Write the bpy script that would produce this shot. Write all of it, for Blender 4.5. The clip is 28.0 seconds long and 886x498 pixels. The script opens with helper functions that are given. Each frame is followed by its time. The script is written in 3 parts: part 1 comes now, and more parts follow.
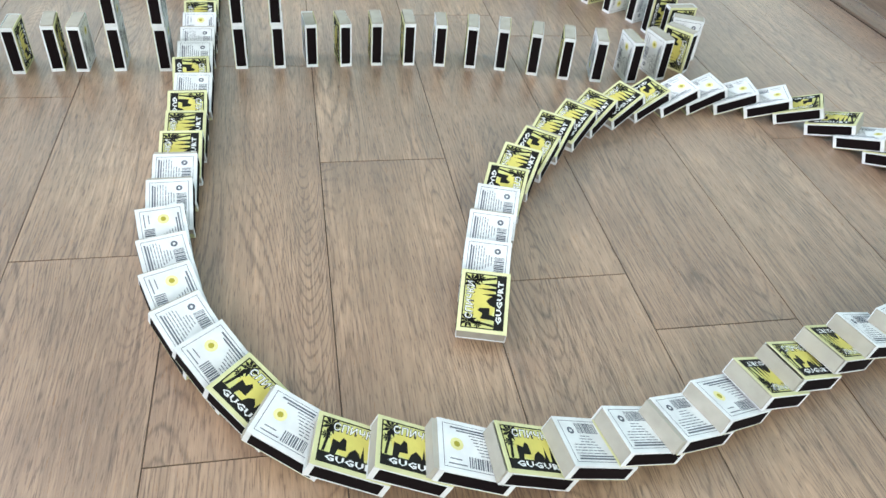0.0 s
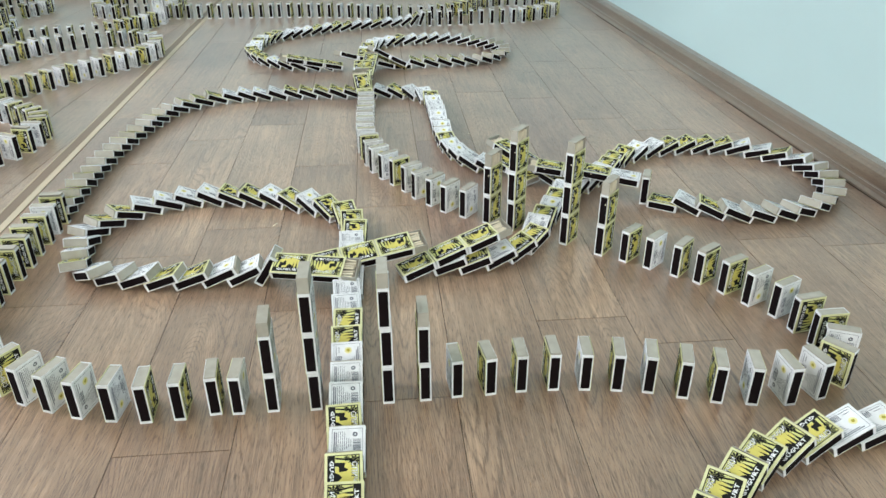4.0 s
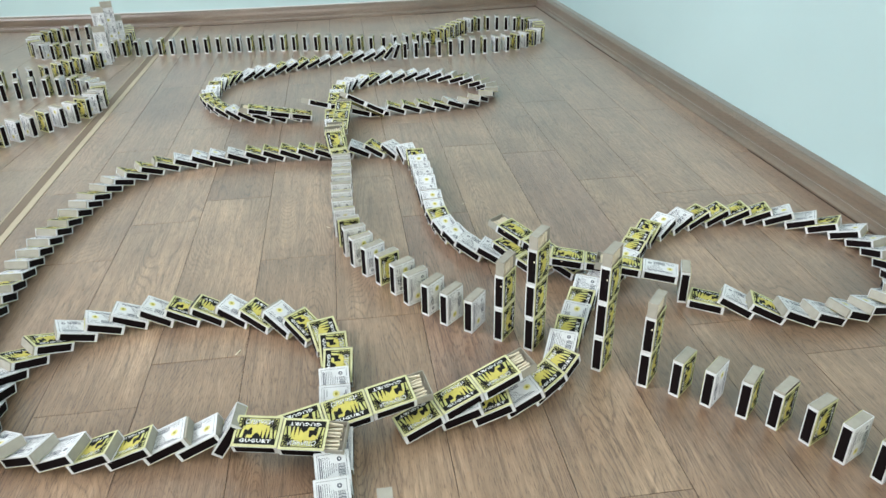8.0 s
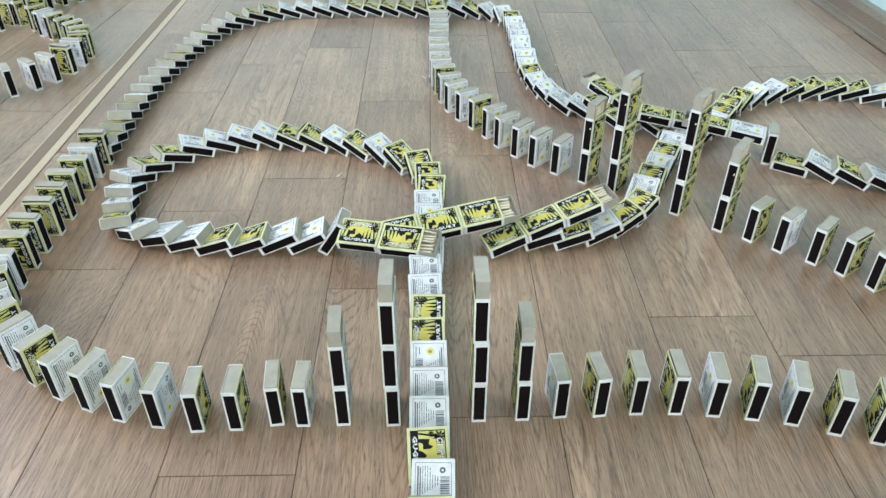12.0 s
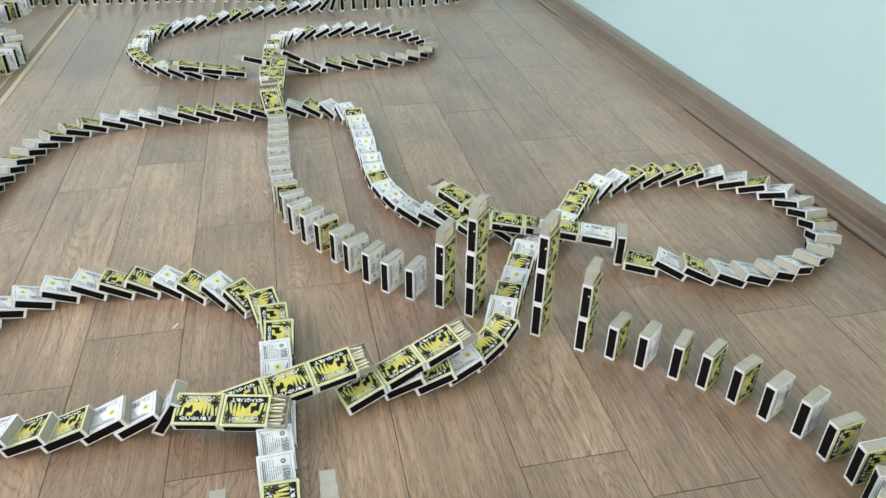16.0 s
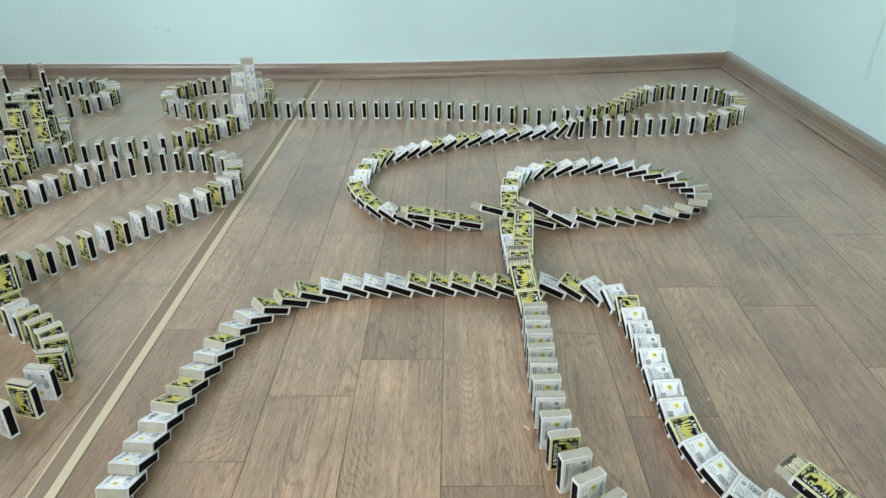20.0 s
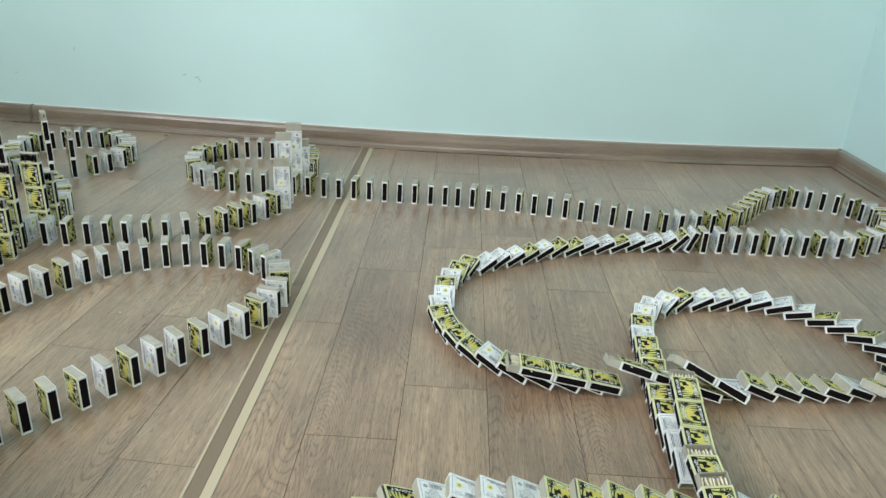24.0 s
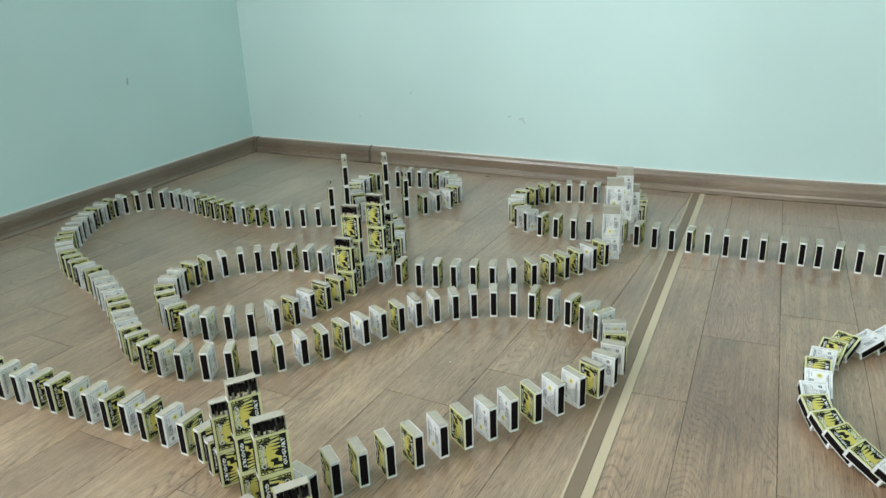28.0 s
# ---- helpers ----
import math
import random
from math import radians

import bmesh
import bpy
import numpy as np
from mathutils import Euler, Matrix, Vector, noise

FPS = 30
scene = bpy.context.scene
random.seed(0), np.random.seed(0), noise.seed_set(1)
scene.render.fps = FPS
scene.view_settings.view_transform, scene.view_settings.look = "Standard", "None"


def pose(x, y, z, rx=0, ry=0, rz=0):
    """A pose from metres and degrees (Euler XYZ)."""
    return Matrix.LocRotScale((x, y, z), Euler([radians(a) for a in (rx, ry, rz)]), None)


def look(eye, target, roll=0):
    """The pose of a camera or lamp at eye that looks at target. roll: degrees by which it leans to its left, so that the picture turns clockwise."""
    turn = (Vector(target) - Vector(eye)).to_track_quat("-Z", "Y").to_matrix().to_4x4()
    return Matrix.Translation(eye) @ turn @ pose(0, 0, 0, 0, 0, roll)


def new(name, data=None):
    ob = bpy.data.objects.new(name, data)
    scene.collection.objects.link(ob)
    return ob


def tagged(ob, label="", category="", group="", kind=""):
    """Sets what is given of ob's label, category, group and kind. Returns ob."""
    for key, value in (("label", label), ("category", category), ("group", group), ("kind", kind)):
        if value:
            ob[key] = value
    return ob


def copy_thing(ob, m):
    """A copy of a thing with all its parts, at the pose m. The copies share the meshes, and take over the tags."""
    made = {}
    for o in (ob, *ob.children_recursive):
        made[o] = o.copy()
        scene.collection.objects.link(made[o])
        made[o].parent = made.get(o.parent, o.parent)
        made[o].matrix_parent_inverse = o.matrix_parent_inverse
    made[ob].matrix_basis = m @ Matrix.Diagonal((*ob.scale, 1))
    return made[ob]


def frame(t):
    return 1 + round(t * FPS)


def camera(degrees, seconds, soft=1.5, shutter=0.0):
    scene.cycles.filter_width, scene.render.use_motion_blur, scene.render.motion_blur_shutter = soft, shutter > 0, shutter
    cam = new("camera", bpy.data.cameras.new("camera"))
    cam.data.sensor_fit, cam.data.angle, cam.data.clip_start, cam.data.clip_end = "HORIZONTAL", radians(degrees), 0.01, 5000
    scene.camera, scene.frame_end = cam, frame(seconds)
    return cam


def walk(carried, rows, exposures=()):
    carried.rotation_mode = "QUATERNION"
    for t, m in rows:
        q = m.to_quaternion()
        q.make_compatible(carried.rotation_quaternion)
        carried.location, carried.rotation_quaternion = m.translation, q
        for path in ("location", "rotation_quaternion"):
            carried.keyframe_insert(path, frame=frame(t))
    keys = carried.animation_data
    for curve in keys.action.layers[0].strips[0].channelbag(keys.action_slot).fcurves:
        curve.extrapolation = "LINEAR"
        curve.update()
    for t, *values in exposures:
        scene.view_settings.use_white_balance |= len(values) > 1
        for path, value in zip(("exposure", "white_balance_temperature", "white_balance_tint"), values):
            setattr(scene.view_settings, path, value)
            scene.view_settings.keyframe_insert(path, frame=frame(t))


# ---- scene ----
cam = camera(61.7, 28.0)
PATH = [
    (0, (0.141, 0.116, 0.398), (0.529, 1.59, -0.896), 5.9),
    (0.5, (0.136, 0.115, 0.421), (0.44, 1.666, -0.805), 3.7),
    (1, (0.132, 0.125, 0.444), (0.415, 1.73, -0.715), 3.0),
    (1.5, (0.128, 0.145, 0.47), (0.417, 1.803, -0.611), 2.9),
    (2, (0.113, 0.164, 0.499), (0.339, 1.866, -0.526), 1.6),
    (2.5, (0.092, 0.184, 0.521), (0.18, 1.916, -0.476), 0.0),
    (4.5, (0.088, 0.267, 0.554), (0.343, 2.007, -0.398), 0.4),
    (5, (0.089, 0.292, 0.564), (0.427, 2.018, -0.389), 1.3),
    (5.5, (0.104, 0.33, 0.579), (0.512, 2.039, -0.378), 1.6),
    (6, (0.101, 0.335, 0.616), (0.534, 2.044, -0.329), 2.0),
    (6.5, (0.093, 0.366, 0.599), (0.524, 2.078, -0.341), 1.3),
    (7, (0.095, 0.431, 0.583), (0.457, 2.15, -0.373), 0.1),
    (7.5, (0.093, 0.493, 0.584), (0.391, 2.224, -0.374), -1.1),
    (8, (0.083, 0.527, 0.586), (0.34, 2.264, -0.371), -1.1),
    (8.5, (0.055, 0.539, 0.588), (0.22, 2.285, -0.372), -0.5),
    (9, (0.044, 0.556, 0.586), (0.15, 2.307, -0.374), -0.5),
    (9.5, (0.032, 0.55, 0.58), (0.098, 2.296, -0.392), -0.4),
    (10, (0.02, 0.537, 0.574), (0.025, 2.272, -0.42), 0.1),
    (10.5, (0.014, 0.536, 0.575), (-0.108, 2.265, -0.423), -1.3),
    (11, (0.024, 0.501, 0.552), (-0.104, 2.197, -0.5), -1.6),
    (11.5, (0.03, 0.448, 0.548), (-0.04, 2.11, -0.561), -0.7),
    (12, (0.046, 0.425, 0.542), (0.101, 2.043, -0.633), -0.0),
    (12.5, (0.071, 0.42, 0.543), (0.252, 2.004, -0.665), 0.5),
    (13, (0.113, 0.416, 0.551), (0.473, 1.967, -0.659), 3.0),
    (13.5, (0.137, 0.41, 0.551), (0.681, 1.918, -0.644), 4.6),
    (15.5, (0.108, 0.478, 0.596), (0.56, 2.104, -0.476), 1.7),
    (16, (0.089, 0.54, 0.608), (0.483, 2.179, -0.469), 0.7),
    (16.5, (0.071, 0.588, 0.633), (0.43, 2.299, -0.339), 0.5),
    (17, (0.069, 0.615, 0.644), (0.429, 2.363, -0.258), 0.9),
    (17.5, (0.036, 0.668, 0.641), (0.319, 2.432, -0.259), 1.3),
    (18, (0.012, 0.716, 0.658), (0.139, 2.499, -0.24), 0.0),
    (18.5, (-0.003, 0.79, 0.664), (0.023, 2.577, -0.235), -0.2),
    (19, (0.005, 0.852, 0.658), (-0.003, 2.64, -0.237), -0.7),
    (19.5, (-0.006, 0.893, 0.656), (-0.009, 2.679, -0.244), -0.7),
    (20, (-0.046, 0.965, 0.639), (-0.051, 2.745, -0.273), -1.1),
    (20.5, (-0.08, 1.067, 0.615), (-0.082, 2.844, -0.303), 0.4),
    (21, (-0.106, 1.189, 0.605), (-0.117, 2.979, -0.287), 0.9),
    (21.5, (-0.137, 1.27, 0.595), (-0.147, 3.085, -0.246), 1.2),
    (23.5, (-0.238, 1.387, 0.604), (-0.203, 3.216, -0.203), 3.8),
    (24, (-0.245, 1.382, 0.613), (-0.233, 3.216, -0.186), 3.2),
    (24.5, (-0.254, 1.374, 0.609), (-0.271, 3.207, -0.191), 2.7),
    (25, (-0.263, 1.397, 0.596), (-0.275, 3.228, -0.209), 2.6),
    (25.5, (-0.294, 1.455, 0.599), (-0.318, 3.284, -0.211), 2.7),
    (26, (-0.304, 1.48, 0.621), (-0.48, 3.308, -0.171), 1.0),
    (26.5, (-0.302, 1.486, 0.618), (-0.569, 3.306, -0.165), -0.3),
    (27, (-0.315, 1.476, 0.629), (-0.767, 3.278, -0.111), -1.0),
    (27.5, (-0.334, 1.481, 0.614), (-0.948, 3.241, -0.112), -1.3),
    (28, (-0.357, 1.491, 0.596), (-1.091, 3.208, -0.119), -2.2),
]
walk(cam, [(t, look(eye, target, roll)) for t, eye, target, roll in PATH],
     [(0, 0.05, 6350, 14), (1, 0.0, 6600, 14), (2, -0.07, 6600, 11), (5, -0.2, 6800, 15), (9, -0.15, 6800, 13), (11, -0.14, 6700, 12), (12, -0.12, 6300, 11), (13, -0.08, 6150, 12), (15.5, -0.16, 6700, 14), (17, -0.19, 6850, 14), (21, -0.22, 6700, 9), (24, -0.25, 6850, 8), (28, -0.26, 6950, 6)])

# ---- light ----
world = bpy.data.worlds.new("world")
scene.world = world
world.use_nodes = True
sky = world.node_tree.nodes.new("ShaderNodeTexSky")
sky.sky_type, sky.sun_disc = "NISHITA", False
sky.sun_elevation, sky.sun_rotation = radians(35), radians(200)
world.node_tree.nodes["Background"].inputs["Strength"].default_value = 0.1
world.node_tree.links.new(sky.outputs[0], world.node_tree.nodes["Background"].inputs["Color"])


def window_light(name, m, w, h, watts, colour):
    data = bpy.data.lights.new(name, "AREA")
    data.shape, data.size, data.size_y, data.energy, data.color = "RECTANGLE", w, h, watts, colour
    ob = new(name, data)
    ob.matrix_world = m
    return ob


window_light("window_daylight", look((-0.1, -2.55, 1.55), (-0.1, 1.5, 1.2)), 2.0, 1.5, 80, (1.0, 0.98, 0.94))
window_light("window_daylight_side", look((-2.10, 1.6, 1.65), (1.0, 1.6, 1.2)), 1.8, 1.5, 78, (0.94, 0.97, 1.06))

# ---- materials ----


def material(name, colour, rough=0.7, metal=0.0):
    m = bpy.data.materials.new(name)
    m.use_nodes = True
    b = m.node_tree.nodes["Principled BSDF"]
    b.inputs["Base Color"].default_value = (*colour, 1)
    b.inputs["Roughness"].default_value, b.inputs["Metallic"].default_value = rough, metal
    return m


def node(m, kind, **values):
    n = m.node_tree.nodes.new(kind)
    for key, value in values.items():
        n.inputs[key].default_value = value
    return n


def link(m, a, b):
    m.node_tree.links.new(a, b)


def mapped(m, scale):
    """Object coordinates, shifted by the object's random number, scaled."""
    tc, info = node(m, "ShaderNodeTexCoord"), node(m, "ShaderNodeObjectInfo")
    mul = m.node_tree.nodes.new("ShaderNodeMath")
    mul.operation, mul.inputs[1].default_value = "MULTIPLY", 37.0
    link(m, info.outputs["Random"], mul.inputs[0])
    add = m.node_tree.nodes.new("ShaderNodeVectorMath")
    add.operation = "ADD"
    link(m, tc.outputs["Object"], add.inputs[0])
    link(m, mul.outputs[0], add.inputs[1])
    mp = node(m, "ShaderNodeMapping", Scale=scale)
    link(m, add.outputs[0], mp.inputs["Vector"])
    return mp.outputs["Vector"], info.outputs["Random"]


def ramp(m, source, stops):
    r = m.node_tree.nodes.new("ShaderNodeValToRGB")
    while len(r.color_ramp.elements) < len(stops):
        r.color_ramp.elements.new(0.5)
    for e, (at, c) in zip(r.color_ramp.elements, stops):
        e.position, e.color = at, (*c, 1)
    link(m, source, r.inputs["Fac"])
    return r.outputs["Color"]


def mix(m, kind, fac, a, b):
    n = m.node_tree.nodes.new("ShaderNodeMix")
    n.data_type, n.blend_type = "RGBA", kind
    for socket, value in ((n.inputs["Factor"], fac), (n.inputs["A"], a), (n.inputs["B"], b)):
        if hasattr(value, "links"):
            link(m, value, socket)
        else:
            socket.default_value = value
    return n.outputs["Result"]


def bump(m, source, strength, distance):
    n = node(m, "ShaderNodeBump", Strength=strength, Distance=distance)
    link(m, source, n.inputs["Height"])
    link(m, n.outputs["Normal"], m.node_tree.nodes["Principled BSDF"].inputs["Normal"])


def base(m, colour):
    link(m, colour, m.node_tree.nodes["Principled BSDF"].inputs["Base Color"])


def wood_floor(name, dark, light, across, grain=1.0):
    """Printed oak: growth rings drawn out along the plank, short dark pores, and broad stains."""
    m = material(name, light, 0.42)
    along_y = across == "x"

    def noise_at(scale, detail, roughness=0.5, distortion=0.0):
        v, rnd = mapped(m, scale if along_y else (scale[1], scale[0], scale[0]))
        n = node(m, "ShaderNodeTexNoise", Scale=1.0, Detail=detail, Roughness=roughness, Distortion=distortion)
        link(m, v, n.inputs["Vector"])
        return n.outputs[0], rnd

    def sums(kind, a, b, c=0.0):
        n = m.node_tree.nodes.new("ShaderNodeMath")
        n.operation = kind
        for socket, value in zip(n.inputs, (a, b, c)):
            if hasattr(value, "links"):
                link(m, value, socket)
            else:
                socket.default_value = value
        return n.outputs[0]

    field, rnd = noise_at((10.0, 1.0, 1.0), 1.0, 0.4, 0.25)
    jitter, _ = noise_at((190.0, 18.0, 1.0), 3.0, 0.6)
    pores, _ = noise_at((820.0, 62.0, 1.0), 3.0, 0.62)
    flecks, _ = noise_at((460.0, 17.0, 1.0), 2.0, 0.6)
    hairs, _ = noise_at((330.0, 5.0, 1.0), 3.0, 0.6, 0.15)
    fibre, _ = noise_at((110.0, 4.0, 1.0), 5.0, 0.68)
    stain, _ = noise_at((9.0, 5.5, 4.0), 4.0, 0.6)
    depth, _ = noise_at((13.0, 5.0, 1.0), 2.0)
    rings = sums("PINGPONG", sums("MULTIPLY_ADD", field, 104.0, sums("MULTIPLY", jitter, 0.75)), 0.5)
    mid = tuple(0.4 * a + 0.6 * b for a, b in zip(dark, light))
    c = ramp(m, fibre, ((0.30, tuple(0.35 * a + 0.65 * b for a, b in zip(dark, mid))), (0.48, mid), (0.72, light)))
    line = ramp(m, rings, ((0.0, (0.54, 0.51, 0.49)), (0.09, (0.80, 0.78, 0.77)), (0.18, (1.06, 1.06, 1.06)), (0.5, (1.10, 1.10, 1.10))))
    c = mix(m, "MULTIPLY", ramp(m, depth, ((0.36, (0.18 * grain,) * 3), (0.56, (0.95 * grain,) * 3))), c, line)
    c = mix(m, "MULTIPLY", 0.68 * grain, c, ramp(m, hairs, ((0.36, (0.62, 0.58, 0.56)), (0.44, (1.0, 1.0, 1.0)), (0.60, (1.0, 1.0, 1.0)), (0.72, (1.16, 1.16, 1.17)))))
    c = mix(m, "MULTIPLY", 0.85 * grain, c, ramp(m, pores, ((0.35, (0.42, 0.38, 0.35)), (0.46, (1.0, 1.0, 1.0)), (0.56, (1.02, 1.02, 1.02)), (0.66, (1.24, 1.24, 1.25)))))
    c = mix(m, "MIX", ramp(m, flecks, ((0.58, (0.0, 0.0, 0.0)), (0.66, (0.55 * grain,) * 3))), c, (light[0] * 1.22, light[1] * 1.25, light[2] * 1.30, 1))
    c = mix(m, "MULTIPLY", 0.9, c, ramp(m, stain, ((0.3, (0.70, 0.66, 0.64)), (0.7, (1.20, 1.20, 1.19)))))
    c = mix(m, "MULTIPLY", 1.0, c, ramp(m, rnd, ((0.0, (0.88, 0.84, 0.82)), (0.5, (1.0, 0.99, 0.98)), (1.0, (1.10, 1.10, 1.09)))))
    if along_y:
        place = node(m, "ShaderNodeNewGeometry").outputs["Position"]
        broad = node(m, "ShaderNodeTexNoise", Scale=2.6, Detail=3.0, Roughness=0.6)
        link(m, place, broad.inputs["Vector"])
        c = mix(m, "MULTIPLY", 0.8, c, ramp(m, broad.outputs[0], ((0.32, (0.80, 0.78, 0.77)), (0.5, (1.0, 1.0, 1.0)), (0.68, (1.12, 1.13, 1.13)))))
        # one dull reddish stain beside the seam
        near = node(m, "ShaderNodeMapping", Location=(3.1, -8.7, 0.0), Scale=(9.0, 3.45, 1.0))
        link(m, place, near.inputs["Vector"])
        far = m.node_tree.nodes.new("ShaderNodeVectorMath")
        far.operation = "LENGTH"
        link(m, near.outputs[0], far.inputs[0])
        edge = sums("MULTIPLY_ADD", broad.outputs[0], 1.2, sums("SUBTRACT", far.outputs["Value"], 0.6))
        c = mix(m, "MULTIPLY", ramp(m, edge, ((0.35, (1.0, 1.0, 1.0)), (0.95, (0.0, 0.0, 0.0)))), c, (0.74, 0.66, 0.65, 1))
    base(m, c)
    b = m.node_tree.nodes["Principled BSDF"]
    b.inputs["Specular IOR Level"].default_value = 0.6
    b.inputs["Sheen Weight"].default_value, b.inputs["Sheen Roughness"].default_value = 0.22, 0.4
    b.inputs["Coat Weight"].default_value, b.inputs["Coat Roughness"].default_value = 0.75, 0.36
    link(m, ramp(m, pores, ((0.3, (0.42, 0.42, 0.42)), (0.7, (0.25, 0.25, 0.25)))), b.inputs["Roughness"])
    bump(m, sums("ADD", pores, sums("MULTIPLY", flecks, 0.8)), 0.16, 0.0005)
    return m


OAK = wood_floor("oak_print", (0.146, 0.093, 0.058), (0.392, 0.259, 0.163), "x", 0.95)
OAK_WARM = wood_floor("oak_print_reddish", (0.130, 0.079, 0.054), (0.345, 0.217, 0.146), "x", 0.95)
OAK_WEST = wood_floor("oak_print_grey", (0.148, 0.101, 0.065), (0.378, 0.266, 0.172), "x", 0.95)
SKIRT = wood_floor("skirting_wood", (0.122, 0.086, 0.060), (0.188, 0.137, 0.097), "y", 0.4)
GAP_SHADE = material("gap_shade_brown", (0.05, 0.035, 0.025), 0.9)
SEAM = material("plank_seam", (0.10, 0.073, 0.055), 0.9)
CLIP = material("skirting_clip", (0.09, 0.075, 0.06), 0.6)


def plaster(name, colour):
    m = material(name, colour, 0.75)
    v, _ = mapped(m, (1.0, 1.0, 1.0))
    broad = node(m, "ShaderNodeTexNoise", Scale=1.3, Detail=3.0)
    fine = node(m, "ShaderNodeTexNoise", Scale=180.0, Detail=4.0)
    for n in (broad, fine):
        link(m, v, n.inputs["Vector"])
    lo, hi = tuple(c * 0.93 for c in colour), tuple(min(1, c * 1.04) for c in colour)
    base(m, ramp(m, broad.outputs[0], ((0.35, lo), (0.65, hi))))
    bump(m, fine.outputs[0], 0.12, 0.0008)
    return m


PAINT = plaster("mint_wall_paint", (0.545, 0.73, 0.735))
CEIL = plaster("ceiling_paint", (0.80, 0.81, 0.80))
SCUFF = material("scuff", (0.36, 0.43, 0.41), 0.8)
RUBBED = plaster("rubbed_paint", (0.50, 0.66, 0.655))
FRAME = material("window_frame_white", (0.8, 0.8, 0.79), 0.4)
STRIP_PALE = material("cover_strip_pale", (0.49, 0.41, 0.29), 0.45)
STRIP_DARK = material("cover_strip_brown", (0.20, 0.145, 0.10), 0.5)


def paper(name, colour, rough=0.62):
    m = material(name, colour, rough)
    v, rnd = mapped(m, (1.0, 1.0, 1.0))
    n = node(m, "ShaderNodeTexNoise", Scale=90.0, Detail=3.0)
    link(m, v, n.inputs["Vector"])
    c = ramp(m, n.outputs[0], ((0.3, tuple(x * 0.9 for x in colour)), (0.7, tuple(min(1, x * 1.05) for x in colour))))
    base(m, mix(m, "MULTIPLY", 1.0, c, ramp(m, rnd, ((0.0, (0.9, 0.9, 0.88)), (1.0, (1.03, 1.03, 1.03))))))
    m.node_tree.nodes["Principled BSDF"].inputs["Specular IOR Level"].default_value = 0.12
    return m


WHITE = paper("white_card", (0.76, 0.785, 0.80))
CREAM = paper("cream_card", (0.66, 0.66, 0.38))
YELLOW = paper("yellow_print", (0.60, 0.61, 0.235), 0.55)
GOLD = paper("golden_print", (0.63, 0.565, 0.15), 0.55)
BLACK = paper("black_print", (0.014, 0.014, 0.013), 0.7)
GREYINK = paper("grey_print", (0.13, 0.145, 0.175), 0.6)
BOARD = paper("grey_board", (0.405, 0.39, 0.335), 0.85)
STRIKE = paper("striking_surface", (0.0075, 0.0047, 0.0053), 0.95)
STICK = paper("match_wood", (0.80, 0.73, 0.57), 0.7)
HEAD = paper("match_head", (0.010, 0.008, 0.008), 0.9)

# ---- mesh helpers ----


def add_box(bm, lo, hi, mat=0, bevel=0.0):
    """An axis-aligned block from lo to hi, edges rounded by bevel."""
    r = bmesh.ops.create_cube(bm, size=1.0)
    vs = r["verts"]
    for v in vs:
        for i in range(3):
            v.co[i] = lo[i] + (v.co[i] + 0.5) * (hi[i] - lo[i])
    faces = {f for v in vs for f in v.link_faces}
    for f in faces:
        f.material_index = mat
    if bevel:
        edges = {e for v in vs for e in v.link_edges}
        done = bmesh.ops.bevel(bm, geom=list(edges), offset=bevel, segments=1, affect="EDGES")
        for f in done["faces"]:
            f.material_index = mat
    return vs


def add_poly(bm, pts, mat=0):
    f = bm.faces.new([bm.verts.new(p) for p in pts])
    f.material_index = mat
    return f


def mesh_of(name, bm, *mats):
    me = bpy.data.meshes.new(name)
    bm.to_mesh(me)
    bm.free()
    for m in mats:
        me.materials.append(m)
    return me


def part(name, bm, mats, parent, label=""):
    """Links a bmesh as one mesh object under a thing."""
    ob = new(name, bm if isinstance(bm, bpy.types.Mesh) else mesh_of(name, bm, *mats))
    ob.parent = parent
    return tagged(ob, label)


def structure(name, bm, mats, label, category):
    return tagged(new(name, mesh_of(name, bm, *mats)), label, category, kind="structure")


# ---- the room ----
X0, X1, Y0, Y1, TOP = -2.005, 0.995, -2.6, 3.66, 2.6
XF = X0 - 0.5
STRIP_X, STRIP_TURN = -0.464, -1.5
# the side walls stand a little out of square
WEST = pose(X0, 3.5, 0, 0, 0, -3.6) @ pose(-X0, -3.5, 0)
EAST = pose(X1, 1.4, 0, 0, 0, 0.7) @ pose(-X1, -1.4, 0)
BOW = ((-2.3, 3.660), (-2.005, 3.646), (-1.2, 3.586), (-0.8, 3.552), (-0.45, 3.530), (-0.1, 3.527), (0.5, 3.550), (0.985, 3.600), (1.3, 3.63))


def bowed(x):
    """The back wall is not quite straight: its face at x."""
    for (xa, a), (xb, b), (xc, c) in zip(BOW, BOW[1:], BOW[2:] + ((9, 3.6),)):
        if x <= xb or xc == 9:
            t = (x - xa) / (xb - xa)
            return a + (b - a) * t
    return a


def wall_line(x):
    """The bowed face, smoothed."""
    return sum(bowed(x + 0.06 * k) for k in range(-3, 4)) / 7


